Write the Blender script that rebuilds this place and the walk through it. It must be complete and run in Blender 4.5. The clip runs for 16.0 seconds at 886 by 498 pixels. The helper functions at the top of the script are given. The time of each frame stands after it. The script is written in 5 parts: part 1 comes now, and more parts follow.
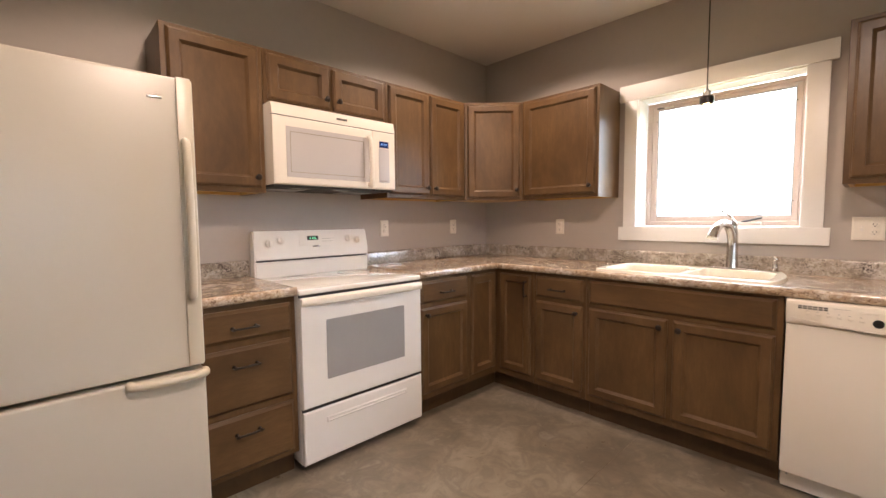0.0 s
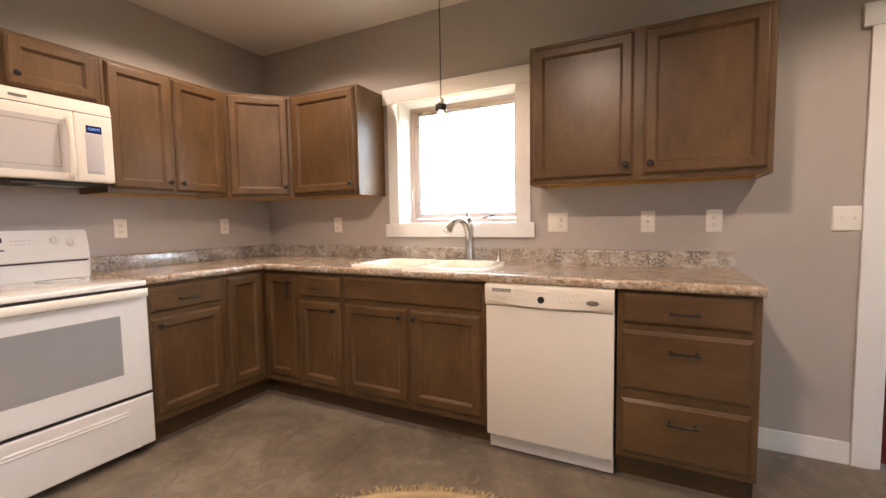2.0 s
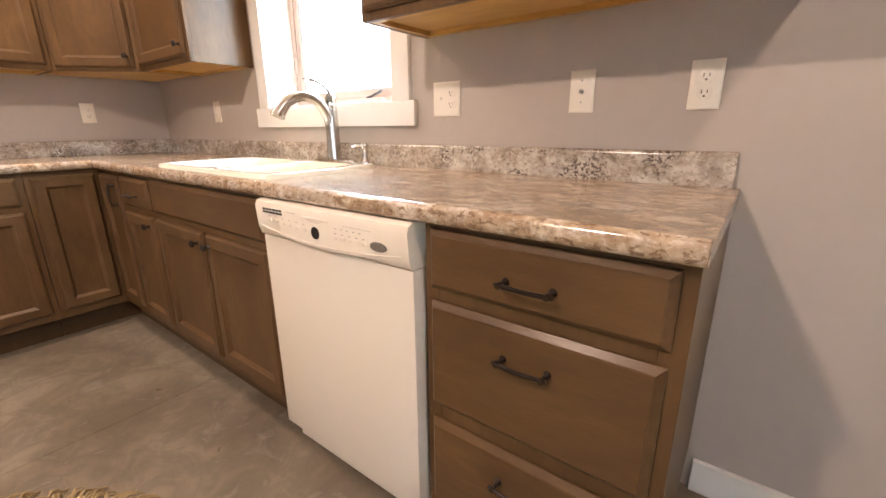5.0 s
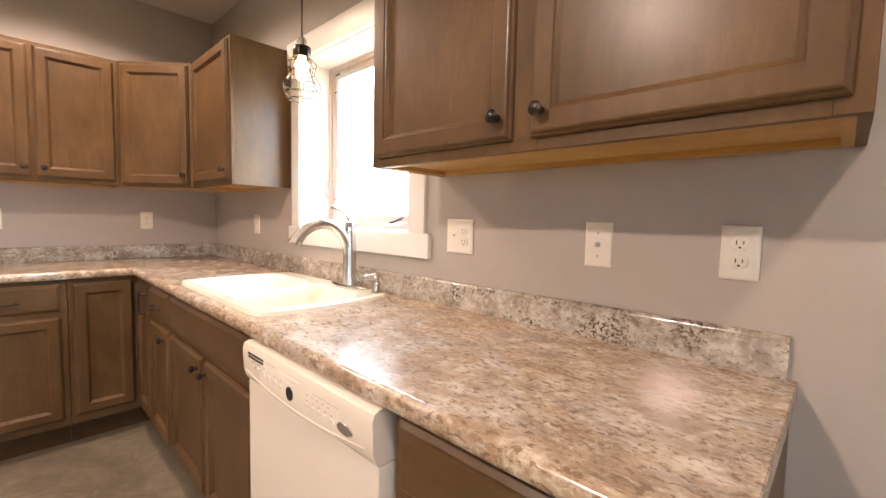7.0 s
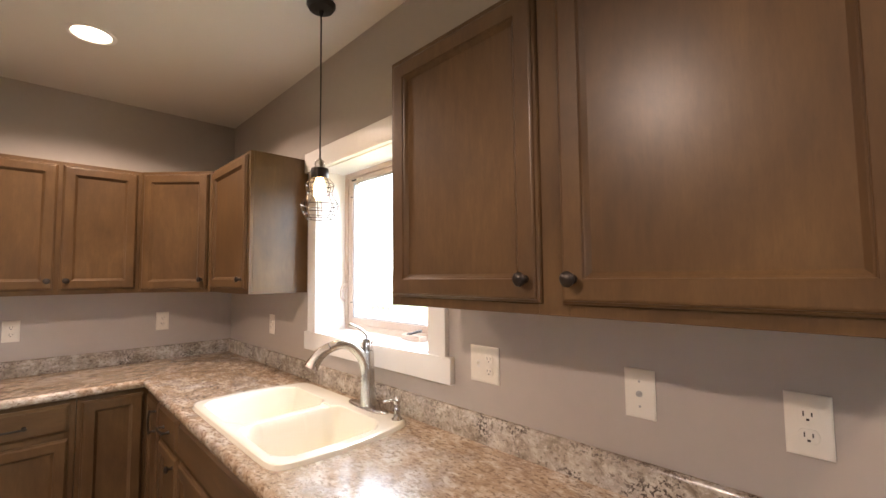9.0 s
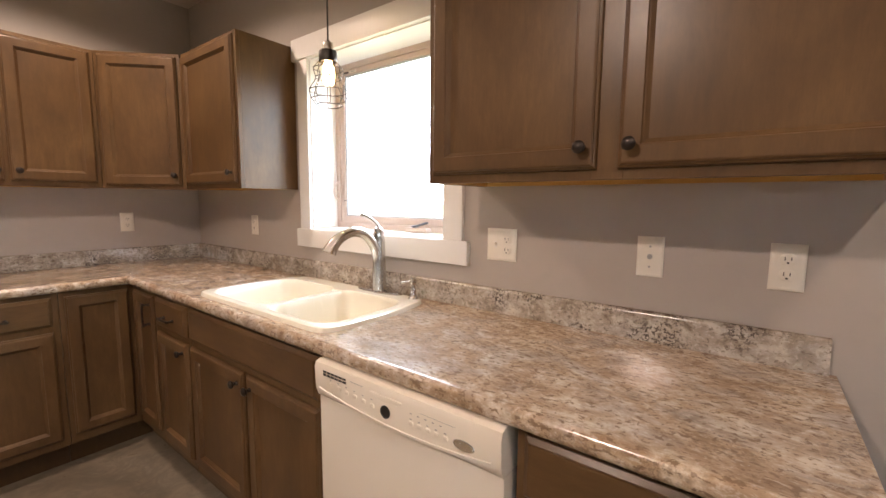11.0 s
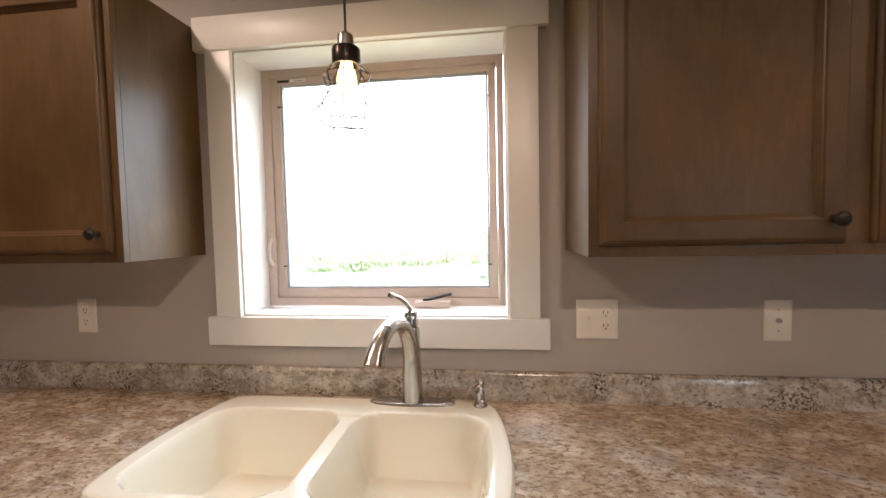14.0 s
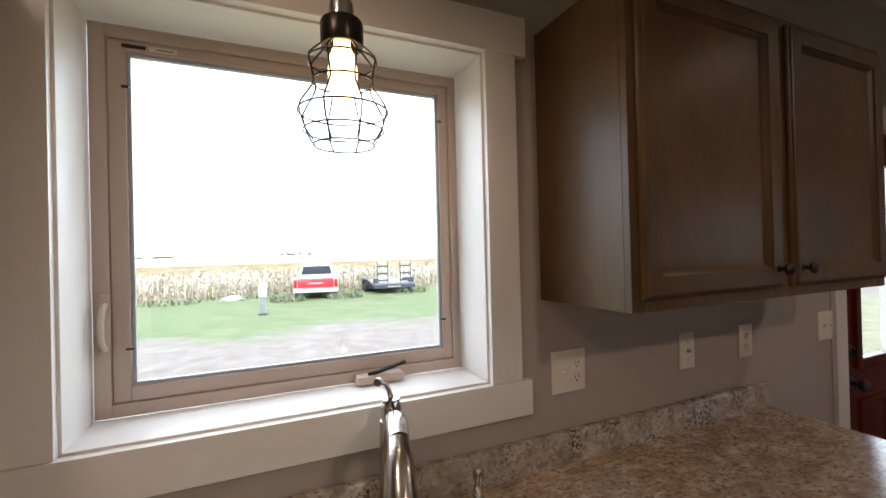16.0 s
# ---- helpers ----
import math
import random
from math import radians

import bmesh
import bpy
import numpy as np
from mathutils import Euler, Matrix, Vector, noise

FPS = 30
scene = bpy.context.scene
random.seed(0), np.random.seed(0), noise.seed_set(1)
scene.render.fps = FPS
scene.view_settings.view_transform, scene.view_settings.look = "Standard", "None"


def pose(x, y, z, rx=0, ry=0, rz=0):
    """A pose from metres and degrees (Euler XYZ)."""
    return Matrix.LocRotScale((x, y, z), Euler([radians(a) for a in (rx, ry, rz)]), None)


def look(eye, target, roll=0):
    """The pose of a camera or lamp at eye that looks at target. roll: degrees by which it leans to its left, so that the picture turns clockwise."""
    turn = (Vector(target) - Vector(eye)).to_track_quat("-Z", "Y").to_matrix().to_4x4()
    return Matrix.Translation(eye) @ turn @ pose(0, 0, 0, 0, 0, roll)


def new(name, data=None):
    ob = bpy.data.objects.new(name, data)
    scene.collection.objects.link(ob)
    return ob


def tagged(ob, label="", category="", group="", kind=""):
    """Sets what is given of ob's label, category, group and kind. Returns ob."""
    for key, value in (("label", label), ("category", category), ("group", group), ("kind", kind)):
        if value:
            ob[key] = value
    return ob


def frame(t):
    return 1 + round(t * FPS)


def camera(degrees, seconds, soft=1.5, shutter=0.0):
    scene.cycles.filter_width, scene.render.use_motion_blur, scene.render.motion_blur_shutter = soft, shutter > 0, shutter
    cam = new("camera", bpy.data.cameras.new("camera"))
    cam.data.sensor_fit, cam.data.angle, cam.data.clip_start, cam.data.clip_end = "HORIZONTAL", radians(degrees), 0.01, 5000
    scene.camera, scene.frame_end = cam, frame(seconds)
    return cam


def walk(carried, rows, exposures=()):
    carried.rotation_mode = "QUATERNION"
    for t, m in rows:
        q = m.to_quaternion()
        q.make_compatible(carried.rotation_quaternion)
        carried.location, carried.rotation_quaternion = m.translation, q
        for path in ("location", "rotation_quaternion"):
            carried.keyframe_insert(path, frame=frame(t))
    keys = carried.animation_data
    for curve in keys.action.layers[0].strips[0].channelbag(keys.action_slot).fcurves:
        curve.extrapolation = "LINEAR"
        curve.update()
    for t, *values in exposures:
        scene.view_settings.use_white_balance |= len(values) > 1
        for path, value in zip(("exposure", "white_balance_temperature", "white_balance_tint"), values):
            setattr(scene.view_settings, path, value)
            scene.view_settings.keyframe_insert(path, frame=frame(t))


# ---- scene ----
cam = camera(93.3, 16.0)
PATH = [
    (0, (-2.979, -2.511, 1.237), (-1.594, -1.075, 1.099), -0.5),
    (0.5, (-2.933, -2.567, 1.215), (-1.442, -1.24, 1.084), -0.1),
    (1, (-2.888, -2.66, 1.226), (-1.281, -1.479, 1.083), -0.1),
    (1.5, (-2.77, -2.834, 1.223), (-1.091, -1.753, 1.112), -0.3),
    (2, (-2.603, -3.002, 1.201), (-0.82, -2.106, 1.064), -0.9),
    (2.5, (-2.299, -3.129, 1.186), (-0.471, -2.344, 0.979), -0.0),
    (3, (-1.98, -3.286, 1.154), (-0.109, -2.603, 0.975), 0.8),
    (3.5, (-1.688, -3.424, 1.137), (0.154, -2.685, 0.886), 1.5),
    (4, (-1.46, -3.437, 1.097), (0.322, -2.598, 0.755), 2.9),
    (4.2, (-1.417, -3.432, 1.078), (0.315, -2.541, 0.624), 2.1),
    (6.3, (-1.144, -3.455, 1.119), (0.184, -2.007, 0.747), 1.2),
    (6.5, (-1.128, -3.45, 1.151), (0.232, -2.014, 0.852), 0.6),
    (7, (-1.092, -3.45, 1.234), (0.345, -2.067, 1.092), 1.3),
    (7.5, (-1.072, -3.451, 1.328), (0.409, -2.107, 1.302), 0.7),
    (8, (-1.064, -3.43, 1.416), (0.392, -2.06, 1.436), 0.5),
    (8.5, (-1.069, -3.411, 1.468), (0.352, -2.009, 1.593), -0.1),
    (9, (-1.074, -3.388, 1.47), (0.321, -1.961, 1.595), -0.6),
    (9.5, (-1.088, -3.385, 1.44), (0.279, -1.927, 1.523), -0.5),
    (10, (-1.146, -3.364, 1.358), (0.249, -1.933, 1.279), 0.5),
    (10.2, (-1.19, -3.336, 1.329), (0.251, -1.955, 1.196), 0.4),
    (12.3, (-1.429, -2.834, 1.332), (0.346, -1.948, 1.072), -1.2),
    (12.5, (-1.419, -2.723, 1.329), (0.398, -1.928, 1.075), -2.0),
    (13, (-1.393, -2.514, 1.369), (0.524, -1.95, 1.279), -2.0),
    (13.5, (-1.379, -2.32, 1.434), (0.575, -1.922, 1.282), -2.9),
    (14, (-1.285, -2.185, 1.459), (0.696, -1.935, 1.356), -1.2),
    (14.5, (-1.161, -2.075, 1.473), (0.834, -1.954, 1.405), 0.7),
    (15, (-1.09, -1.916, 1.501), (0.889, -2.197, 1.435), -0.0),
    (15.5, (-1.041, -1.775, 1.533), (0.863, -2.385, 1.517), -1.3),
    (16, (-0.952, -1.683, 1.525), (0.879, -2.489, 1.536), -1.4),
]
EXPOSURES = [(0.0, 0.74), (1.0, 0.79), (2.0, 0.8), (3.0, 0.78), (4.2, 0.86), (4.8, 1.1), (6.3, 1.5), (6.6, 1.45), (7.0, 1.19), (7.5, 0.99), (8.0, 0.84), (9.0, 0.71), (10.2, 0.64), (12.5, 0.48), (13.0, 0.41), (13.5, 0.2), (14.0, -0.05), (14.5, -0.36), (15.0, -0.76), (15.5, -0.97), (16.0, -1.06)]
walk(cam, [(t, look(eye, target, roll)) for t, eye, target, roll in PATH], EXPOSURES)

# ---- world, sun, lights ----
world = bpy.data.worlds.new("overcast_sky")
scene.world = world
world.use_nodes = True
wn = world.node_tree
sky = wn.nodes.new("ShaderNodeTexSky")
sky.sky_type, sky.sun_disc = "NISHITA", False
sky.sun_elevation, sky.sun_rotation = radians(44), radians(229)
sky.air_density, sky.dust_density, sky.ozone_density = 1.0, 7.0, 0.6
veil = wn.nodes.new("ShaderNodeMix")
veil.data_type = "RGBA"
veil.inputs[0].default_value = 0.8
veil.inputs[7].default_value = (80.0, 90.0, 105.0, 1)
wn.links.new(sky.outputs[0], veil.inputs[6])
wn.links.new(veil.outputs[2], wn.nodes["Background"].inputs["Color"])
wn.nodes["Background"].inputs["Strength"].default_value = 0.15

sun = new("sun", bpy.data.lights.new("sun", "SUN"))
sun.data.energy, sun.data.angle, sun.data.color = 3.5, radians(25), (1.0, 0.97, 0.93)
sun.matrix_world = look((-14, -12, 18), (0, 0, 0))

CEIL = 2.62
CANS = [(-0.92, -0.88, 52, 152), (-2.42, -0.85, 25, 142), (-2.40, -2.5, 110, 164), (-1.2, -4.1, 42, 144)]
WARM = (1.0, 0.75, 0.625)


def lamp_spot(x, y, watts, cone):
    ob = new("can_lamp", bpy.data.lights.new("can_lamp", "SPOT"))
    ob.data.energy, ob.data.color = watts, WARM
    ob.data.spot_size, ob.data.spot_blend, ob.data.shadow_soft_size = radians(cone), 0.32, 0.075
    ob.matrix_world = pose(x, y, CEIL - 0.02)
    return ob


for cx, cy, watts, cone in CANS:
    lamp_spot(cx, cy, watts, cone)

bulb_lamp = new("bulb_lamp", bpy.data.lights.new("bulb_lamp", "POINT"))
bulb_lamp.data.energy, bulb_lamp.data.color, bulb_lamp.data.shadow_soft_size = 5.0, (1.0, 0.66, 0.34), 0.03
bulb_lamp.matrix_world = pose(-0.245, -1.82, 1.80)


# ---- materials ----
class Nodes:
    """A short hand for building a node material."""

    def __init__(self, name):
        self.m = bpy.data.materials.new(name)
        self.m.use_nodes = True
        self.t = self.m.node_tree
        self.b = self.t.nodes["Principled BSDF"]
        self.coord = self.t.nodes.new("ShaderNodeTexCoord")

    def link(self, a, b):
        self.t.links.new(a, b)

    def where(self, scale=(1, 1, 1), world_space=False):
        n = self.t.nodes.new("ShaderNodeMapping")
        n.inputs["Scale"].default_value = scale
        if world_space:
            g = self.t.nodes.new("ShaderNodeNewGeometry")
            self.link(g.outputs["Position"], n.inputs["Vector"])
        else:
            self.link(self.coord.outputs["Object"], n.inputs["Vector"])
        return n.outputs[0]

    def noise(self, v, scale, detail=4, rough=0.55, distort=0.0):
        n = self.t.nodes.new("ShaderNodeTexNoise")
        n.inputs["Scale"].default_value, n.inputs["Detail"].default_value = scale, detail
        n.inputs["Roughness"].default_value, n.inputs["Distortion"].default_value = rough, distort
        self.link(v, n.inputs["Vector"])
        return n.outputs[0]

    def ramp(self, v, stops):
        n = self.t.nodes.new("ShaderNodeValToRGB")
        e = n.color_ramp.elements
        while len(e) < len(stops):
            e.new(0.5)
        for k, (p, c) in enumerate(stops):
            e[k].position = p
            e[k].color = (*c, 1) if len(c) == 3 else c
        self.link(v, n.inputs[0])
        return n.outputs[0]

    def mix(self, f, a, b, kind="MIX"):
        n = self.t.nodes.new("ShaderNodeMix")
        n.data_type, n.blend_type = "RGBA", kind
        for v, s in ((f, n.inputs[0]), (a, n.inputs[6]), (b, n.inputs[7])):
            if isinstance(v, (int, float)):
                s.default_value = v
            elif isinstance(v, tuple):
                s.default_value = (*v, 1)
            else:
                self.link(v, s)
        return n.outputs[2]

    def span(self, v, a0, a1, b0, b1):
        n = self.t.nodes.new("ShaderNodeMapRange")
        for k, q in enumerate((a0, a1, b0, b1)):
            n.inputs[1 + k].default_value = q
        self.link(v, n.inputs[0])
        return n.outputs[0]

    def bump(self, v, strength, distance=0.002):
        n = self.t.nodes.new("ShaderNodeBump")
        n.inputs["Strength"].default_value, n.inputs["Distance"].default_value = strength, distance
        self.link(v, n.inputs["Height"])
        self.link(n.outputs[0], self.b.inputs["Normal"])

    def done(self, color=None, rough=None, metal=0.0, **more):
        if color is not None:
            if isinstance(color, tuple):
                self.b.inputs["Base Color"].default_value = (*color, 1)
            else:
                self.link(color, self.b.inputs["Base Color"])
        if rough is not None:
            if isinstance(rough, (int, float)):
                self.b.inputs["Roughness"].default_value = rough
            else:
                self.link(rough, self.b.inputs["Roughness"])
        self.b.inputs["Metallic"].default_value = metal
        for key, v in more.items():
            self.b.inputs[key.replace("_", " ")].default_value = v
        return self.m


def shade(c, k):
    return tuple(q * k for q in c)


def plain(name, color, rough, metal=0.0, vary=0.06, scale=6.0, relief=0.0, **more):
    """Paint, plastic or metal with faint unevenness at two scales."""
    n = Nodes(name)
    v = n.where()
    big, small = n.noise(v, scale, 3), n.noise(v, scale * 9, 3)
    c = n.mix(big, shade(color, 1 - vary), shade(color, 1 + vary))
    c = n.mix(n.span(small, 0.35, 0.65, 0, 0.15), c, shade(color, 1 - vary * 1.5))
    if relief:
        n.bump(small, relief, 0.001)
    return n.done(c, n.span(big, 0.3, 0.7, rough * 0.96, min(1, rough * 1.04)), metal, **more)


def wood(name, dark, mid, light, axis="z"):
    """Stained, lacquered maple with soft blotches and fine upright grain."""
    n = Nodes(name)
    info = n.t.nodes.new("ShaderNodeObjectInfo")
    add = n.t.nodes.new("ShaderNodeVectorMath")
    n.link(n.coord.outputs["Object"], add.inputs[0])
    grow = n.t.nodes.new("ShaderNodeVectorMath")
    grow.operation = "SCALE"
    grow.inputs[0].default_value = (7.3, 3.1, 5.7)
    n.link(info.outputs["Random"], grow.inputs["Scale"])
    n.link(grow.outputs[0], add.inputs[1])
    mp = n.t.nodes.new("ShaderNodeMapping")
    mp.inputs["Scale"].default_value = (1, 1, 0.16) if axis == "z" else (0.16, 1, 1)
    n.link(add.outputs[0], mp.inputs["Vector"])
    cloudy = n.t.nodes.new("ShaderNodeMapping")
    cloudy.inputs["Scale"].default_value = (1, 1, 0.5) if axis == "z" else (0.5, 1, 1)
    n.link(add.outputs[0], cloudy.inputs["Vector"])
    blot = n.noise(cloudy.outputs[0], 5.5, 6, 0.62, 0.3)
    grain = n.noise(mp.outputs[0], 55, 5, 0.62, 0.3)
    fine = n.noise(mp.outputs[0], 260, 2)
    c = n.ramp(blot, [(0.33, dark), (0.5, mid), (0.68, light)])
    c = n.mix(n.span(grain, 0.35, 0.7, 0.0, 0.4), c, shade(dark, 0.85))
    c = n.mix(n.span(fine, 0.5, 0.75, 0.0, 0.14), c, shade(dark, 0.6))
    n.bump(grain, 0.06, 0.0006)
    m = n.done(c, n.span(blot, 0.3, 0.7, 0.5, 0.6))
    n.b.inputs["Coat Weight"].default_value, n.b.inputs["Coat Roughness"].default_value = 0.4, 0.3
    n.b.inputs["Specular IOR Level"].default_value = 0.18
    return m


W_D, W_M, W_L = (0.074, 0.0390, 0.0148), (0.108, 0.0588, 0.0225), (0.148, 0.0830, 0.0330)
WOOD = wood("stained_maple", W_D, W_M, W_L)
WOOD_H = wood("stained_maple_level_grain", W_D, W_M, W_L, "x")
# Same stain darkened: the shade of the toe recess is put into its colour.
WOOD_TOE_SHADE = wood("stained_maple_toe_shaded", shade(W_D, 0.7), shade(W_M, 0.62), shade(W_M, 0.8))
RAW = wood("raw_birch", (0.46, 0.26, 0.07), (0.56, 0.34, 0.10), (0.64, 0.42, 0.14), "x")


def wall_paint():
    n = Nodes("greige_wall_paint")
    v = n.where(world_space=True)
    big, peel = n.noise(v, 1.3, 4), n.noise(v, 130, 3, 0.6)
    c = n.mix(big, (0.405, 0.358, 0.312), (0.455, 0.406, 0.356))
    c = n.mix(n.span(n.noise(v, 22, 3), 0.45, 0.75, 0, 0.12), c, (0.32, 0.30, 0.282))
    n.bump(peel, 0.18, 0.0012)
    return n.done(c, 0.62)


def ceiling_paint():
    n = Nodes("ceiling_paint")
    v = n.where(world_space=True)
    c = n.mix(n.noise(v, 0.9, 4), (0.70, 0.66, 0.60), (0.76, 0.72, 0.66))
    n.bump(n.noise(v, 70, 4, 0.65), 0.35, 0.003)
    return n.done(c, 0.85)


def laminate(name, low, mid, high, dash, stretch, dash_share, clusters):
    """Stone-look laminate: wide soft clouds, thin dashes along the run, clusters of dark specks."""
    n = Nodes(name)
    v = n.where((stretch, 1.0, 1.0))
    wide = n.noise(n.where((0.75, 1.0, 1.0)), 7.0, 5, 0.62, 0.5)
    cloud = n.noise(v, 21, 8, 0.68, 0.4)
    fleck = n.noise(n.where((stretch * 0.85, 1.0, 1.0)), 92, 5, 0.62, 0.5)
    speck = n.noise(n.where(), 130, 4, 0.6, 0.3)
    patch = n.noise(n.where((0.9, 1.0, 1.0)), 6.5, 4, 0.6, 0.4)
    c = n.ramp(cloud, [(0.37, low), (0.5, mid), (0.63, high)])
    c = n.mix(n.span(wide, 0.48, 0.66, 0, 0.6), c, n.ramp(cloud, [(0.38, (0.34, 0.315, 0.285)), (0.52, (0.49, 0.455, 0.415)), (0.62, (0.64, 0.60, 0.55))]))
    c = n.mix(n.span(fleck, 0.43, 0.36, 0, 0.4), c, (0.72, 0.65, 0.56))
    c = n.mix(n.span(fleck, 0.61 - dash_share, 0.645 - dash_share, 0, 0.8), c, dash)
    dark = n.t.nodes.new("ShaderNodeMath")
    dark.operation = "MULTIPLY"
    n.link(n.span(speck, 0.52, 0.56, 0, 1), dark.inputs[0])
    n.link(n.span(patch, 0.50, 0.60, 0.0, clusters), dark.inputs[1])
    c = n.mix(dark.outputs[0], c, (0.07, 0.055, 0.046))
    m = n.done(c, n.span(fleck, 0.3, 0.7, 0.16, 0.21))
    n.b.inputs["Specular IOR Level"].default_value = 1.0
    return m


def concrete():
    """Stained and sealed concrete: brown clouds, pale trowel marks, dark spots."""
    n = Nodes("stained_concrete")
    v = n.where(world_space=True)
    a, b, d = n.noise(v, 2.1, 7, 0.62, 0.7), n.noise(v, 7.5, 6, 0.65, 1.2), n.noise(v, 90, 4, 0.7)
    c = n.ramp(a, [(0.36, (0.125, 0.100, 0.070)), (0.5, (0.200, 0.165, 0.120)), (0.64, (0.275, 0.235, 0.178))])
    c = n.mix(n.span(b, 0.42, 0.58, 0, 0.5), c, (0.118, 0.101, 0.078))
    c = n.mix(n.span(b, 0.58, 0.72, 0, 0.55), c, (0.33, 0.295, 0.24))
    c = n.mix(n.span(d, 0.6, 0.75, 0, 0.4), c, (0.08, 0.065, 0.05))
    n.bump(n.mix(0.5, b, d), 0.12, 0.0015)
    return n.done(c, n.span(b, 0.3, 0.7, 0.26, 0.46))


WALL, CEILING, CONCRETE = wall_paint(), ceiling_paint(), concrete()
LAMINATE = laminate("stone_look_laminate", (0.30, 0.205, 0.128), (0.415, 0.308, 0.208), (0.62, 0.52, 0.40), (0.180, 0.117, 0.073), 0.70, 0.055, 0.35)
# Counter laminate again; grey light on the upright splash is put into its tones.
LAMINATE_GREY_LIT = laminate("stone_look_laminate_grey_lit", (0.235, 0.195, 0.15), (0.36, 0.31, 0.25), (0.51, 0.46, 0.39), (0.16, 0.125, 0.095), 0.9, 0.035, 1.0)
TRIM = plain("white_trim_paint", (0.80, 0.775, 0.735), 0.34, vary=0.03, relief=0.03)
JAMB = plain("white_jamb_paint", (0.82, 0.79, 0.75), 0.38, vary=0.02)
BISQUE = plain("bisque_enamel", (0.72, 0.66, 0.565), 0.46, vary=0.015, relief=0.05)
FRIDGE = plain("ivory_fridge_enamel", (0.56, 0.515, 0.425), 0.3, vary=0.02, relief=0.06)
FRIDGE_TRIM = plain("yellowed_fridge_trim", (0.58, 0.52, 0.40), 0.3, vary=0.03)
BISQUE_SHINY = plain("bisque_plastic", (0.76, 0.70, 0.595), 0.22, vary=0.02)
WHITE = plain("white_enamel", (0.80, 0.775, 0.73), 0.16, vary=0.02, Coat_Weight=0.4)
WHITE_PLASTIC = plain("white_plastic", (0.76, 0.73, 0.68), 0.35, vary=0.02)
GREY_GLASS = plain("grey_screened_glass", (0.33, 0.325, 0.32), 0.2, vary=0.05, Coat_Weight=0.3)
MW_GLASS = plain("taupe_screened_glass", (0.32, 0.29, 0.235), 0.22, vary=0.05, Coat_Weight=0.3)
MW_EDGE = plain("grey_window_border", (0.47, 0.435, 0.41), 0.25, vary=0.03)
KEYPAD = plain("grey_touch_keypad", (0.47, 0.44, 0.43), 0.3, vary=0.04)
COOKTOP = plain("pale_ceramic_glass", (0.72, 0.68, 0.61), 0.07, vary=0.05, scale=30, Coat_Weight=0.6)
SINK = plain("cream_cast_enamel", (0.82, 0.775, 0.65), 0.12, vary=0.015, Coat_Weight=0.5)
BLACK = plain("black_plastic", (0.012, 0.012, 0.012), 0.4, vary=0.1)
DARK_GAP = plain("dark_rubber", (0.02, 0.018, 0.016), 0.7, vary=0.1)
BRONZE = plain("oil_rubbed_bronze", (0.045, 0.036, 0.031), 0.32, 0.75, vary=0.2)
NICKEL = plain("brushed_nickel", (0.56, 0.535, 0.50), 0.24, 1.0, vary=0.05, scale=20)
CHROME = plain("polished_chrome", (0.68, 0.67, 0.65), 0.1, 1.0, vary=0.03)
FRAME_TAN = plain("almond_window_vinyl", (0.55, 0.45, 0.385), 0.45, vary=0.04)
BEAD = plain("grey_glazing_bead", (0.42, 0.45, 0.48), 0.3, vary=0.05)
RED_PAINT = plain("dark_red_door_paint", (0.10, 0.009, 0.008), 0.26, vary=0.1, relief=0.03, Coat_Weight=0.2)
PLATE = plain("ivory_wall_plate", (0.78, 0.735, 0.64), 0.3, vary=0.015)
SLOT = plain("dark_slot", (0.03, 0.025, 0.02), 0.6)
STEEL = plain("zinc_steel", (0.45, 0.44, 0.42), 0.35, 1.0)
BADGE = plain("silver_badge", (0.42, 0.41, 0.40), 0.25, 0.8)
GREY_PRINT = plain("grey_print", (0.30, 0.28, 0.25), 0.6)
JUTE = plain("jute_fibre", (0.46, 0.35, 0.19), 0.9, vary=0.3, scale=14, relief=0.4)
CORD = plain("dark_cord", (0.02, 0.017, 0.014), 0.6)
SUB = plain("joint_dust", (0.30, 0.265, 0.21), 0.9)


def glass(name, tint=(1, 1, 1)):
    """Clear pane: see-through, with a mirror sheen by Fresnel."""
    n = Nodes(name)
    n.t.nodes.remove(n.b)
    clear, shine = n.t.nodes.new("ShaderNodeBsdfTransparent"), n.t.nodes.new("ShaderNodeBsdfGlossy")
    clear.inputs["Color"].default_value = (*tint, 1)
    shine.inputs["Roughness"].default_value = 0.01
    fr, mx = n.t.nodes.new("ShaderNodeLayerWeight"), n.t.nodes.new("ShaderNodeMixShader")
    power = n.t.nodes.new("ShaderNodeMath")
    power.operation = "POWER"
    power.inputs[1].default_value = 5.0
    n.link(fr.outputs["Facing"], power.inputs[0])
    n.link(n.span(power.outputs[0], 0, 1, 0.035, 0.8), mx.inputs[0])
    n.link(clear.outputs[0], mx.inputs[1])
    n.link(shine.outputs[0], mx.inputs[2])
    n.link(mx.outputs[0], n.t.nodes["Material Output"].inputs["Surface"])
    return n.m


GLASS = glass("window_glass", (0.98, 0.99, 0.985))


def glowing(name, color, strength):
    n = Nodes(name)
    m = n.done(color, 0.4)
    n.b.inputs["Emission Color"].default_value = (*color, 1)
    n.b.inputs["Emission Strength"].default_value = strength
    return m


BULB = glowing("glowing_bulb", (1.0, 0.62, 0.27), 14.0)
CAN_GLOW = glowing("can_lens", (1.0, 0.86, 0.66), 9.0)
LED_GREEN = glowing("green_digits", (0.25, 1.0, 0.55), 0.8)
LED_BLUE = glowing("blue_digits", (0.25, 0.5, 1.0), 0.4)
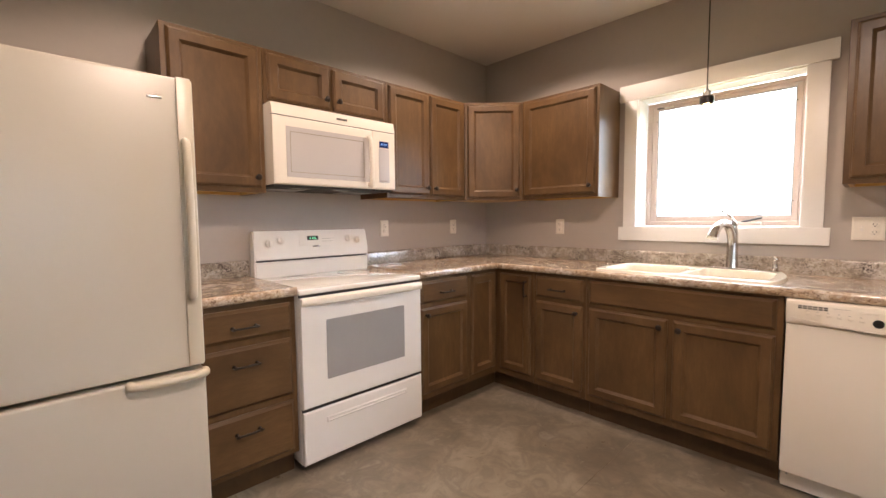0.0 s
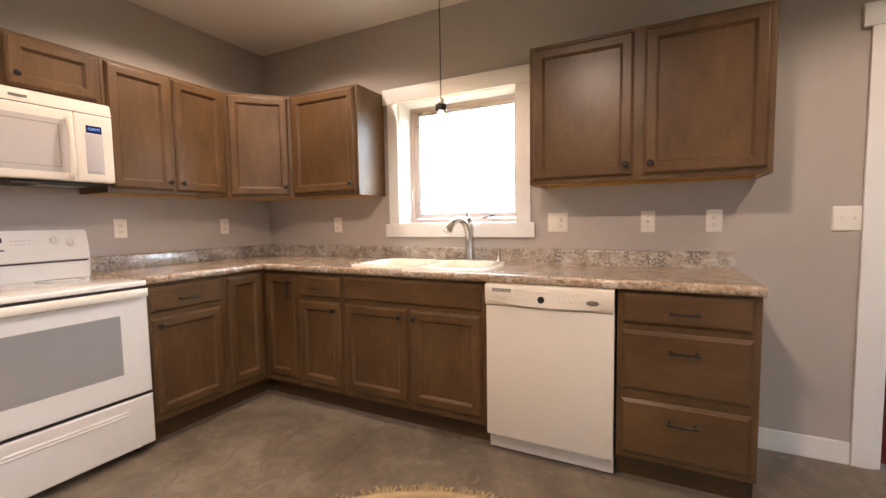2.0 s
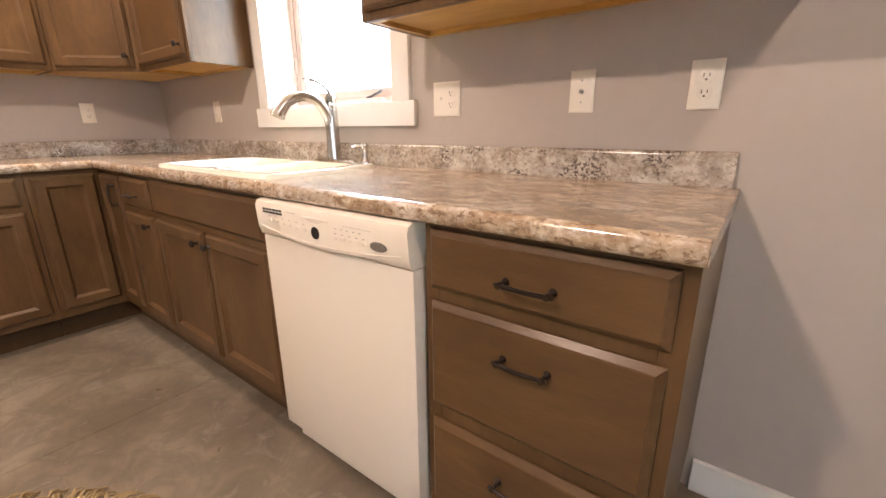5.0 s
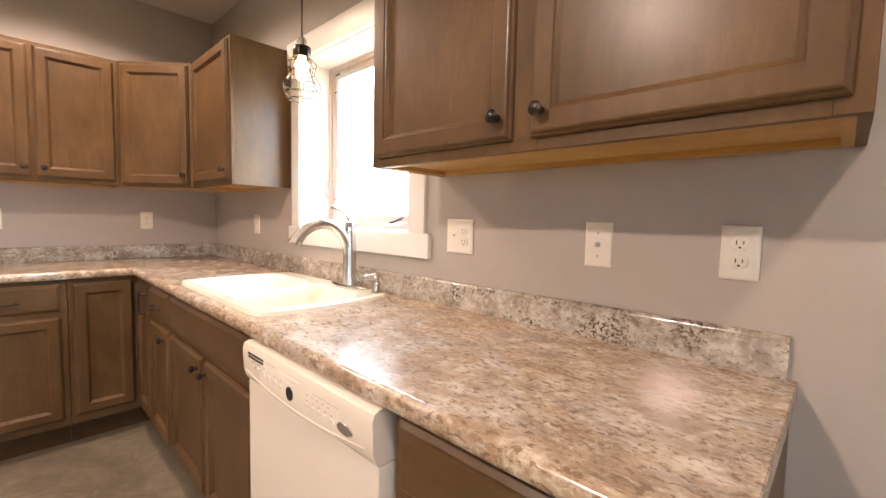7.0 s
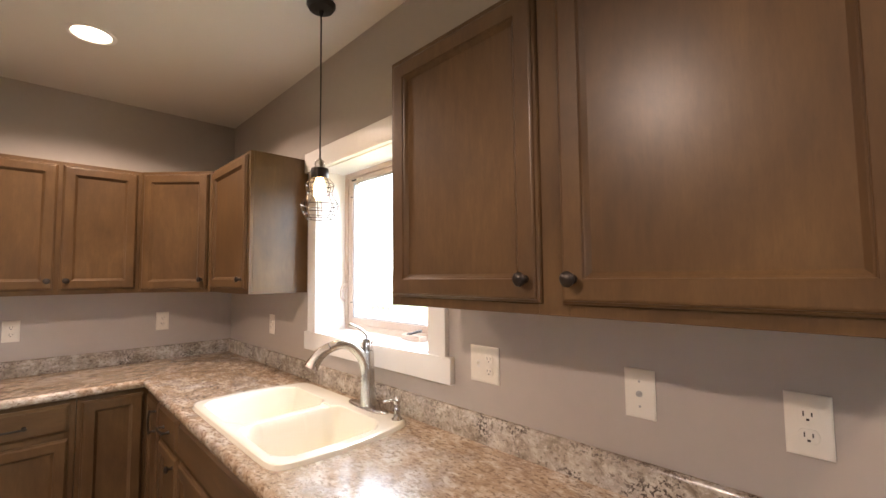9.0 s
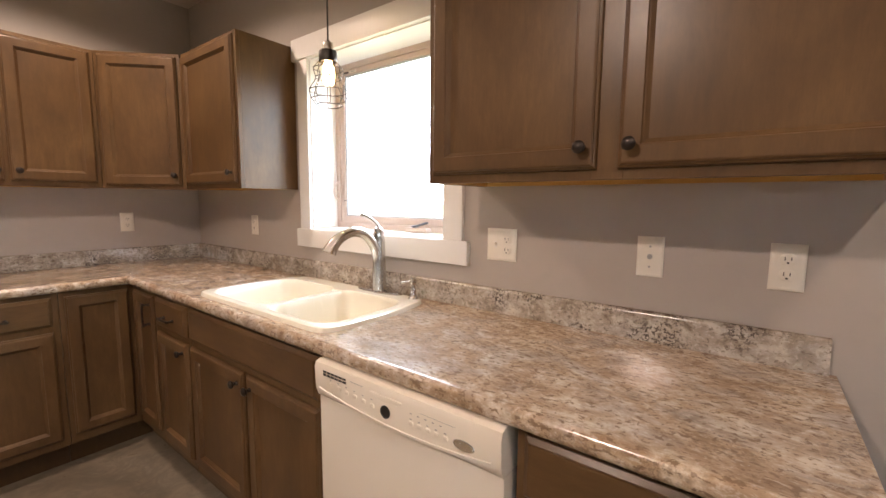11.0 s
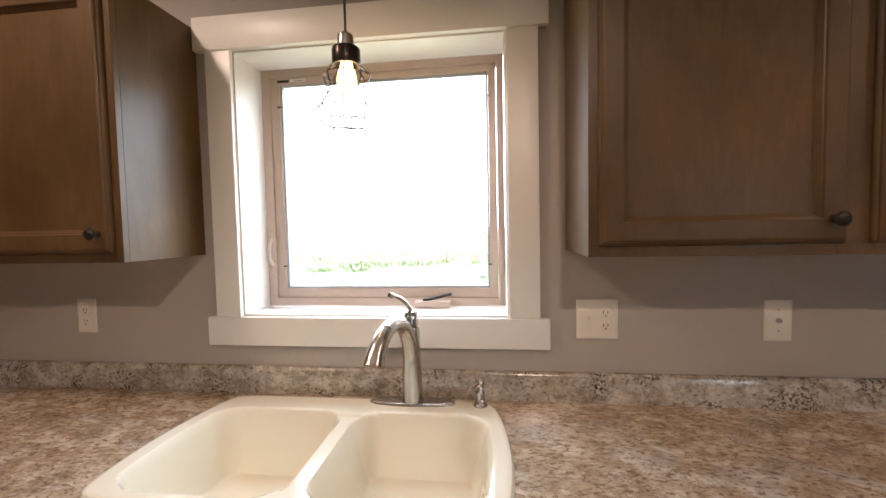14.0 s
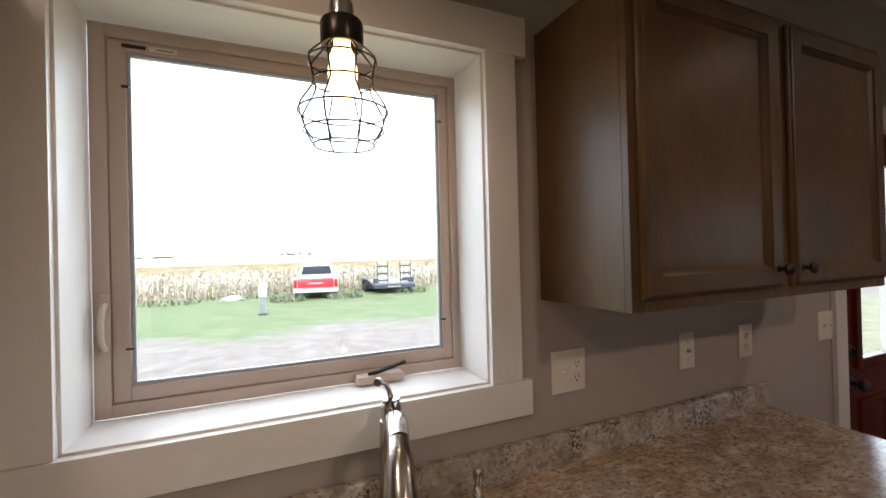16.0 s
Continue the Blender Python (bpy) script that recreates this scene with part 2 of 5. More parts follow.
BLUE_FACE = plain("blue_display", (0.015, 0.03, 0.11), 0.15)


# ---- mesh tools ----
def box(bm, x0, x1, y0, y1, z0, z1, bev=0.0, seg=2):
    x0, x1, y0, y1, z0, z1 = min(x0, x1), max(x0, x1), min(y0, y1), max(y0, y1), min(z0, z1), max(z0, z1)
    m = Matrix.Translation(((x0 + x1) / 2, (y0 + y1) / 2, (z0 + z1) / 2)) @ Matrix.Diagonal((x1 - x0, y1 - y0, z1 - z0, 1))
    made = bmesh.ops.create_cube(bm, size=1, matrix=m)
    if bev:
        edges = {e for v in made["verts"] for e in v.link_edges}
        bmesh.ops.bevel(bm, geom=list(edges), offset=bev, segments=seg, profile=0.6, affect="EDGES")
    return bm


def boxed(*a, bev=0.0, seg=2):
    return box(bmesh.new(), *a, bev=bev, seg=seg)


def stepped(bm, x0, x1, z0, z1, steps, y=0.0, back=True):
    """A rectangular slab in the xz plane whose front is made of rings: steps of (inset, how far it stands out towards -y)."""
    rings = []
    for inset, out in steps:
        rings.append([bm.verts.new(p) for p in ((x0 + inset, y - out, z0 + inset), (x1 - inset, y - out, z0 + inset),
                                                (x1 - inset, y - out, z1 - inset), (x0 + inset, y - out, z1 - inset))])
    for a, b in zip(rings, rings[1:]):
        for k in range(4):
            bm.faces.new((a[k], a[(k + 1) % 4], b[(k + 1) % 4], b[k]))
    bm.faces.new(rings[-1])
    if back:
        bm.faces.new(rings[0][::-1])
    return bm


def turned(bm, outline, m=Matrix(), seg=20):
    """A solid turned about z from an outline of (radius, height)."""
    rings = []
    for r, z in outline:
        if r < 1e-6:
            rings.append([bm.verts.new(m @ Vector((0, 0, z)))])
        else:
            rings.append([bm.verts.new(m @ Vector((r * math.cos(2 * math.pi * k / seg), r * math.sin(2 * math.pi * k / seg), z))) for k in range(seg)])
    for a, b in zip(rings, rings[1:]):
        for k in range(seg):
            p = [a[k % len(a)], a[(k + 1) % len(a)], b[(k + 1) % len(b)], b[k % len(b)]]
            p = list(dict.fromkeys(p))
            if len(p) > 2:
                bm.faces.new(p)
    return bm


def tube(bm, points, radius, seg=10, closed=False):
    """A rod along points; radius is a number or one for each point."""
    pts = [Vector(p) for p in points]
    radii = radius if isinstance(radius, (list, tuple)) else [radius] * len(pts)
    rings, side = [], None
    for k, p in enumerate(pts):
        if closed:
            d = pts[(k + 1) % len(pts)] - pts[k - 1]
        else:
            d = pts[min(k + 1, len(pts) - 1)] - pts[max(k - 1, 0)]
        d.normalize()
        if side is None:
            side = d.cross(Vector((0.3, 0.5, 0.8)) if abs(d.z) < 0.9 else Vector((1, 0, 0))).normalized()
        side = (side - d * side.dot(d)).normalized()
        up = d.cross(side)
        rings.append([bm.verts.new(p + radii[k] * (side * math.cos(2 * math.pi * j / seg) + up * math.sin(2 * math.pi * j / seg))) for j in range(seg)])
    n = len(rings)
    for k in range(n if closed else n - 1):
        a, b = rings[k], rings[(k + 1) % n]
        for j in range(seg):
            bm.faces.new((a[j], a[(j + 1) % seg], b[(j + 1) % seg], b[j]))
    if not closed:
        bm.faces.new(rings[0][::-1])
        bm.faces.new(rings[-1])
    return bm


def arc(points, steps=8):
    """A smooth line through points."""
    p = [Vector(q) for q in points]
    p = [p[0] * 2 - p[1]] + p + [p[-1] * 2 - p[-2]]
    out = []
    for k in range(1, len(p) - 2):
        for s in range(steps):
            t = s / steps
            out.append(0.5 * (2 * p[k] + (p[k + 1] - p[k - 1]) * t + (2 * p[k - 1] - 5 * p[k] + 4 * p[k + 1] - p[k + 2]) * t * t
                              + (3 * p[k] - p[k - 1] - 3 * p[k + 1] + p[k + 2]) * t ** 3))
    return out + [p[-2]]


def swept(bm, outline, start, end):
    """An outline of (d, z) carried along u from start(d) to end(d); d runs towards -y, u along x."""
    a = [bm.verts.new((start(d), -d, z)) for d, z in outline]
    b = [bm.verts.new((end(d), -d, z)) for d, z in outline]
    n = len(outline)
    for k in range(n):
        bm.faces.new((a[k], a[(k + 1) % n], b[(k + 1) % n], b[k]))
    bm.faces.new(a[::-1])
    bm.faces.new(b)
    return bm


def part(name, bm, material, parent=None, label="", smooth=True, kind=""):
    bmesh.ops.recalc_face_normals(bm, faces=bm.faces)
    me = bpy.data.meshes.new(name)
    bm.to_mesh(me)
    bm.free()
    me.materials.append(material)
    if smooth:
        me.shade_smooth()
        me.set_sharp_from_angle(angle=radians(38))
    ob = new(name, me)
    if parent is not None:
        ob.parent = parent
    return tagged(ob, label, kind=kind)


def thing(name, m, label, category, group=""):
    ob = new(name)
    ob.empty_display_size = 0.1
    ob.matrix_world = m
    return tagged(ob, label, category, group)


STOVE_WALL = Matrix()
WINDOW_WALL = pose(0, 0, 0, 0, 0, -90)


# ---- the room ----
X_W, Y_S = -6.2, -7.2
WT = 0.21
WIN = (1.345, 2.232, 1.168, 2.048)
DOOR = (3.955, 4.875, 0.0, 2.06)


def structure(name, bm, material, label):
    return tagged(part(name, bm, material, None, label, smooth=False), kind="structure")


bm = bmesh.new()
for u0, u1, z0, z1 in ((0, WIN[0], 0, CEIL), (WIN[0], WIN[1], 0, WIN[2]), (WIN[0], WIN[1], WIN[3], CEIL), (WIN[1], DOOR[0], 0, CEIL),
                       (DOOR[0], DOOR[1], DOOR[3], CEIL), (DOOR[1], -Y_S, 0, CEIL)):
    box(bm, 0, WT, -u0, -u1, z0, z1)
structure("wall_east", bm, WALL, "greige painted wall with window and door openings")
structure("wall_north", boxed(X_W - WT, WT, 0, WT, 0, CEIL), WALL, "greige painted wall behind the range")
PATIO = (-6.2, -5.3, 0.7, 2.1)
bm = bmesh.new()
for y0, y1, z0, z1 in ((PATIO[1], 0, 0, CEIL), (Y_S - WT, PATIO[0], 0, CEIL), (PATIO[0], PATIO[1], PATIO[3], CEIL), (PATIO[0], PATIO[1], 0, PATIO[2])):
    box(bm, X_W - WT, X_W, y0, y1, z0, z1)
structure("wall_west", bm, WALL, "greige painted wall with a glazed opening")
SOUTH = (-3.65, -2.75, 0.95, 2.05)
bm = bmesh.new()
for x0, x1, z0, z1 in ((X_W, SOUTH[0], 0, CEIL), (SOUTH[1], WT, 0, CEIL), (SOUTH[0], SOUTH[1], SOUTH[3], CEIL), (SOUTH[0], SOUTH[1], 0, SOUTH[2])):
    box(bm, x0, x1, Y_S - WT, Y_S, z0, z1)
structure("wall_south", bm, WALL, "greige painted wall with a glazed opening")
structure("ceiling", boxed(X_W - WT, WT, Y_S - WT, WT, CEIL, CEIL + 0.15), CEILING, "off-white painted textured ceiling")

floor = structure("floor", boxed(X_W - WT, WT, Y_S - WT, WT, -0.14, -0.0025), SUB, "brown stained and sealed concrete floor slab")
JOINTS_Y = (WT, -1.618, -4.95, Y_S - WT)
JOINTS_X = (X_W - WT, -3.3, WT)
for ya, yb in zip(JOINTS_Y, JOINTS_Y[1:]):
    for xa, xb in zip(JOINTS_X, JOINTS_X[1:]):
        part("slab", boxed(xa + 0.0013, xb - 0.0013, yb + 0.0013, ya - 0.0013, -0.0024, 0, bev=0.0007, seg=1), CONCRETE, floor, smooth=False)

# baseboards
for name, a in (("baseboard", (-0.016, -0.001, -3.862, -3.41, 0.0, 0.108)), ("baseboard", (-0.016, -0.001, Y_S + 0.02, -4.97, 0.0, 0.108)),
                ("baseboard", (X_W + 0.02, -3.42, -0.016, -0.001, 0.0, 0.108))):
    structure(name, boxed(*a, bev=0.003), TRIM, "white painted flat baseboard")

# door casing
casing = structure("trim", boxed(-0.02, -0.001, -3.95, -3.864, 0.0, 2.035, bev=0.002), TRIM, "white painted flat door casing")
part("side_casing", boxed(-0.02, -0.001, -4.966, -4.88, 0.0, 2.035, bev=0.002), TRIM, casing)
part("head_casing", boxed(-0.026, -0.001, -5.0, -3.832, 2.035, 2.135, bev=0.002), TRIM, casing)
part("jamb", boxed(-0.004, WT, -3.974, -3.951, 0.0, 2.05), TRIM, casing)
part("jamb", boxed(-0.004, WT, -4.879, -4.856, 0.0, 2.05), TRIM, casing)
part("jamb", boxed(-0.004, WT, -4.856, -3.974, 2.033, 2.056), TRIM, casing)
part("threshold", boxed(-0.02, WT + 0.03, -4.855, -3.975, 0.0, 0.018, bev=0.004), STEEL, casing)

# ---- red entry door ----
door = tagged(thing("door_1", WINDOW_WALL, "closed dark red painted entry door with glass upper half", "door"), kind="structure")
D0, D1, DZ0, DZ1, DF = 3.977, 4.853, 0.022, 2.03, -0.012
G0, G1, GZ0, GZ1 = 4.118, 4.712, 0.99, 1.885
bm = bmesh.new()
for a in ((D0, G0, DZ0, DZ1), (G1, D1, DZ0, DZ1), (G0, G1, GZ1, DZ1), (G0, G1, DZ0, GZ0)):
    box(bm, a[0], a[1], -DF - 0.045 + 0.05, -DF + 0.045, a[2], a[3])
leaf = part("leaf", bm, RED_PAINT, door, smooth=False)
for p0, p1 in ((4.118, 4.385), (4.445, 4.712)):
    bm = stepped(bmesh.new(), p0, p1, 0.285, 0.82, [(0, 0.0), (0.004, 0.007), (0.02, 0.009), (0.036, -0.001), (0.052, 0.0005), (0.075, 0.006)], y=0.0155)
    part("panel", bm, RED_PAINT, door)
bm = bmesh.new()
for y, s in ((0.017, 1),):
    for a in ((G0 - 0.03, G0 + 0.012, GZ0 - 0.03, GZ1 + 0.03), (G1 - 0.012, G1 + 0.03, GZ0 - 0.03, GZ1 + 0.03),
              (G0 + 0.012, G1 - 0.012, GZ1 - 0.012, GZ1 + 0.03), (G0 + 0.012, G1 - 0.012, GZ0 - 0.03, GZ0 + 0.012)):
        box(bm, a[0], a[1], y - 0.013, y + 0.004, a[2], a[3], bev=0.003)
part("glass_frame", bm, RED_PAINT, door)
pane = part("pane", boxed(G0, G1, 0.035, 0.041, GZ0, GZ1), GLASS, door)
pane.visible_shadow = False
for zz in (0.908, 1.042):
    m = Matrix.Translation((4.035, 0.017, zz)) @ pose(0, 0, 0, 90)
    if zz < 1:
        part("knob", turned(bmesh.new(), [(0, 0), (0.032, 0), (0.032, 0.006), (0.012, 0.012), (0.011, 0.03), (0.02, 0.036), (0.027, 0.048), (0.026, 0.06), (0.015, 0.068), (0, 0.07)], m), BLACK, door, "black round door knob")
    else:
        part("deadbolt", turned(bmesh.new(), [(0, 0), (0.032, 0), (0.031, 0.01), (0.024, 0.018), (0, 0.019)], m), BLACK, door, "black deadbolt")
        part("thumb_turn", boxed(4.031, 4.039, 0.017 - 0.034, 0.0, zz - 0.016, zz + 0.016, bev=0.003), BLACK, door)

# ---- window ----
win = tagged(thing("window_1", WINDOW_WALL, "almond framed casement window in wide white casing", "window"), kind="structure")
CAS = (1.353, 2.224, 1.179, 2.038)
JIN = (1.359, 2.218, 1.185, 2.032)
part("head_casing", boxed(1.232, 2.345, -0.027, -0.001, CAS[3], 2.142, bev=0.002), TRIM, win)
part("side_casing", boxed(1.268, CAS[0], -0.02, -0.001, CAS[2] + 0.0005, CAS[3] - 0.0005, bev=0.002), TRIM, win)
part("side_casing", boxed(CAS[1], 2.315, -0.02, -0.001, CAS[2] + 0.0005, CAS[3] - 0.0005, bev=0.002), TRIM, win)
part("apron", boxed(1.238, 2.343, -0.024, -0.001, 1.086, CAS[2], bev=0.002), TRIM, win)
part("window_sill", boxed(WIN[0] + 0.0005, WIN[1] - 0.0005, -0.003, 0.152, WIN[2] + 0.0005, JIN[2], bev=0.0015), JAMB, win)
for a0, a1 in ((WIN[0] + 0.0005, JIN[0]), (JIN[1], WIN[1] - 0.0005)):
    part("jamb", boxed(a0, a1, -0.003, 0.152, JIN[2] + 0.0004, WIN[3] - 0.0005, bev=0.0015), JAMB, win)
part("jamb", boxed(JIN[0] + 0.0004, JIN[1] - 0.0004, -0.003, 0.152, JIN[3], WIN[3] - 0.0005, bev=0.0015), JAMB, win)


def rect_frame(bm, a0, a1, b0, b1, wide, y0, y1, bev=0.003):
    box(bm, a0, a0 + wide, y0, y1, b0, b1, bev)
    box(bm, a1 - wide, a1, y0, y1, b0, b1, bev)
    box(bm, a0 + wide, a1 - wide, y0, y1, b1 - wide, b1, bev)
    box(bm, a0 + wide, a1 - wide, y0, y1, b0, b0 + wide, bev)
    return bm


F = (JIN[0] + 0.001, JIN[1] - 0.001, JIN[2] + 0.001, JIN[3] - 0.001)


def ring_between(bm, o, q, y0, y1, bev=0.002):
    """A frame between an outer rectangle o and an inner one q."""
    box(bm, o[0], q[0], y0, y1, o[2], o[3], bev)
    box(bm, q[1], o[1], y0, y1, o[2], o[3], bev)
    box(bm, q[0], q[1], y0, y1, q[3], o[3], bev)
    box(bm, q[0], q[1], y0, y1, o[2], q[2], bev)
    return bm


LITE = (1.424, 2.166, 1.247, 1.980)
MID = (1.390, 2.194, 1.214, 2.005)
part("window_frame", ring_between(bmesh.new(), F, MID, 0.150, 0.205), FRAME_TAN, win)
sash = part("sash", ring_between(bmesh.new(), tuple(q + e for q, e in zip(MID, (0.0015, -0.0015, 0.0015, -0.0015))), LITE, 0.157, 0.2), FRAME_TAN, win)
part("glazing_bead", ring_between(bmesh.new(), tuple(q + e for q, e in zip(LITE, (0.0005, -0.0005, 0.0005, -0.0005))), tuple(q + e for q, e in zip(LITE, (0.008, -0.008, 0.008, -0.008))), 0.164, 0.174, 0.001), BEAD, win, "grey metal glazing bead")
pane = part("pane", boxed(LITE[0] + 0.001, LITE[1] - 0.001, 0.175, 0.180, LITE[2] + 0.001, LITE[3] - 0.001), GLASS, win)
pane.visible_shadow = False
for uu, zz in ((LITE[0], 1.33), (LITE[1], 1.33), (LITE[0], 1.90), (LITE[1], 1.90)):
    part("screen_clip", boxed(uu - 0.007, uu + 0.007, 0.150, 0.1565, zz - 0.002, zz + 0.002), BLACK, win)
# crank, latch and sticker
base = part("crank_base", boxed(1.905, 2.03, 0.108, 0.1505, 1.1865, 1.209, bev=0.006), FRAME_TAN, win)
part("crank_handle", tube(bmesh.new(), arc([(1.935, 0.122, 1.211), (1.965, 0.12, 1.216), (1.99, 0.118, 1.223), (2.035, 0.115, 1.234)], 5), 0.0055, 8), BLACK, win, "dark folding crank handle")
part("latch_plate", boxed(1.374, 1.392, 0.1435, 0.1505, 1.31, 1.45, bev=0.003), FRAME_TAN, win)
part("latch_lever", tube(bmesh.new(), arc([(1.383, 0.144, 1.43), (1.383, 0.120, 1.405), (1.383, 0.117, 1.36), (1.383, 0.140, 1.335)], 6), 0.006, 8), FRAME_TAN, win)
sticker = part("sticker", boxed(1.418, 1.462, 0.1558, 0.1568, 1.987, 1.995), BLACK, win, "small dark printed sticker")
part("sticker_label", boxed(1.468, 1.522, 0.1558, 0.1568, 1.986, 1.996), PLATE, win)
part("printing", boxed(1.482, 1.516, 0.1552, 0.1557, 1.989, 1.992), GREY_PRINT, win)


# glazed openings in the far walls
def far_glazing(name, m, a0, a1, b0, b1):
    t = tagged(thing(name, m, "plain white framed glazed patio opening", "window"), kind="structure")
    part("window_frame", rect_frame(bmesh.new(), a0, a1, b0, b1, 0.07, 0.04, 0.12), TRIM, t)
    part("mullion", boxed((a0 + a1) / 2 - 0.05, (a0 + a1) / 2 + 0.05, 0.045, 0.115, b0 + 0.07, b1 - 0.07), TRIM, t)
    q = part("pane", boxed(a0 + 0.06, a1 - 0.06, 0.077, 0.083, b0 + 0.06, b1 - 0.06), GLASS, t)
    q.visible_shadow = False


far_glazing("window_2", Matrix.Translation((X_W, 0, 0)) @ pose(0, 0, 0, 0, 0, 90), *PATIO)
far_glazing("window_3", Matrix.Translation((0, Y_S, 0)) @ pose(0, 0, 0, 0, 0, 180), -SOUTH[1], -SOUTH[0], SOUTH[2], SOUTH[3])

# ---- cabinets ----
DOOR_STEPS = [(0, 0), (0, 0.006), (0.002, 0.0095), (0.0065, 0.0125), (0.0075, 0.0160), (0.0105, 0.0183), (0.0135, 0.019), (0.049, 0.019), (0.0505, 0.0175), (0.0515, 0.0145), (0.0545, 0.0130), (0.0605, 0.0070), (0.0625, 0.0050), (0.066, 0.0050)]
DRAWER_STEPS = [(0, 0), (0, 0.006), (0.0125, 0.0160), (0.0135, 0.0183), (0.0165, 0.019)]
KNOB = [(0, 0), (0.009, 0), (0.008, 0.003), (0.0055, 0.006), (0.0055, 0.013), (0.010, 0.016), (0.0145, 0.020), (0.0155, 0.0245), (0.0125, 0.029), (0.006, 0.0315), (0, 0.032)]


def add_knob(parent, x, y, z):
    part("knob", turned(bmesh.new(), KNOB, Matrix.Translation((x, y, z)) @ pose(0, 0, 0, 90)), BRONZE, parent, "dark bronze round knob")


def add_pull(parent, x, y, z, upright=False, span=0.096):
    bm = bmesh.new()
    h = span / 2
    d = Vector((0, 0, 1)) if upright else Vector((1, 0, 0))
    c = Vector((x, y, z))
    out = Vector((0, -1, 0))
    for s in (-1, 1):
        turned(bm, [(0, 0), (0.0085, 0), (0.0075, 0.004), (0.0045, 0.008), (0.0045, 0.022), (0.0075, 0.0255), (0.0065, 0.031), (0, 0.032)], Matrix.Translation(c + d * s * h) @ pose(0, 0, 0, 90), 12)
    pts = [c + d * (h * q) + out * (0.026 + 0.004 * (1 - q * q)) for q in (-1.2, -1.0, -0.5, 0, 0.5, 1.0, 1.2)]
    tube(bm, arc(pts, 3), 0.005, 8)
    part("handle", bm, BRONZE, parent, "dark bronze bar pull")


def leaf_door(parent, x0, x1, z0, z1, y, knob=None, pull=None):
    d = part("door", stepped(bmesh.new(), x0, x1, z0, z1, DOOR_STEPS, y), WOOD, parent, smooth=False)
    if knob:
        add_knob(d, knob[0], y - 0.019, knob[1])
    if pull:
        add_pull(d, pull[0], y - 0.019, pull[1], True)
    return d


def drawer(parent, x0, x1, z0, z1, y, pull=True):
    d = part("drawer_front", stepped(bmesh.new(), x0, x1, z0, z1, DRAWER_STEPS, y), WOOD_H, parent, smooth=False)
    if pull:
        add_pull(d, (x0 + x1) / 2, y - 0.019, z1 - 0.078)
    return d


def base_body(parent, x0, x1, top=0.884, depth=0.60, low=0.118, ends=True):
    bm = bmesh.new()
    box(bm, x0, x1, -depth + 0.019, -0.003, low, top - 0.001)
    part("body", bm, WOOD, parent, smooth=False)
    return parent


def face_frame(parent, x0, x1, z0, z1, y, stiles, rails):
    """A frame of flat stiles (x0, x1) and rails (z0, z1), standing on the plane y."""
    bm = bmesh.new()
    cuts = sorted(stiles)
    for a, b in cuts:
        box(bm, a, b, y, y + 0.019, z0, z1, 0.0012, 1)
    for (a0, a1), (b0, b1) in zip(cuts, cuts[1:]):
        for r0, r1 in rails:
            box(bm, a1, b0, y + 0.0006, y + 0.019, r0, r1, 0.0008, 1)
    part("face_frame", bm, WOOD, parent, smooth=False)


def toe(parent, x0, x1, depth=0.535):
    part("toe_kick", boxed(x0, x1, -depth, -depth + 0.016, 0.0, 0.1185), WOOD_TOE_SHADE, parent, smooth=False)


BF = -0.60
GROUP_B = "stained maple base cabinets"
GROUP_U = "stained maple wall cabinets"


def base_cabinet(m, x0, x1, label, fronts, stiles, rails, top=0.884):
    c = thing("base_cabinet", m, label, "cabinet", GROUP_B)
    base_body(c, x0, x1, top)
    face_frame(c, x0, x1, 0.118, 0.884, BF, stiles, rails)
    toe(c, x0, x1)
    for kind, *a in fronts:
        if kind == "drawer":
            drawer(c, *a, BF)
        elif kind == "false":
            drawer(c, *a, BF, pull=False)
        else:
            leaf_door(c, *a[:4], BF, *a[4:])
    return c


# by the fridge: three drawers
base_cabinet(STOVE_WALL, -2.60, -2.122, "three-drawer brown stained base cabinet beside the refrigerator",
             [("drawer", -2.575, -2.145, 0.722, 0.858), ("drawer", -2.575, -2.145, 0.418, 0.69), ("drawer", -2.575, -2.145, 0.142, 0.388)],
             [(-2.60, -2.56), (-2.16, -2.122)], [(0.118, 0.16), (0.376, 0.43), (0.68, 0.735), (0.85, 0.884)])
# right of the range
base_cabinet(STOVE_WALL, -1.352, -0.90, "brown stained base cabinet with one drawer over one door",
             [("drawer", -1.335, -0.925, 0.725, 0.862), ("door", -1.335, -0.925, 0.155, 0.695, (-1.30, 0.655))],
             [(-1.352, -1.32), (-0.94, -0.90)], [(0.118, 0.17), (0.68, 0.74), (0.85, 0.884)])
# corner unit, a door on each leg
corner = thing("corner_base_cabinet", Matrix(), "brown stained corner base cabinet with folding doors", "cabinet", GROUP_B)
bm = bmesh.new()
box(bm, -0.898, -0.003, -0.58, -0.003, 0.118, 0.883)
box(bm, -0.58, -0.003, -0.922, -0.581, 0.118, 0.883)
part("body", bm, WOOD, corner, smooth=False)
bm = bmesh.new()
box(bm, -0.898, -0.60, -0.60, -0.5805, 0.118, 0.884, 0.001, 1)
box(bm, -0.60, -0.5805, -0.922, -0.6005, 0.118, 0.884, 0.001, 1)
part("face_frame", bm, WOOD, corner, smooth=False)
bm = bmesh.new()
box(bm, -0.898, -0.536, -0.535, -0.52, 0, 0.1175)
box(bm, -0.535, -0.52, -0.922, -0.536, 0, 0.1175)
part("toe_kick", bm, WOOD_TOE_SHADE, corner, smooth=False)
leaf_door(corner, -0.878, -0.626, 0.165, 0.858, -0.60)
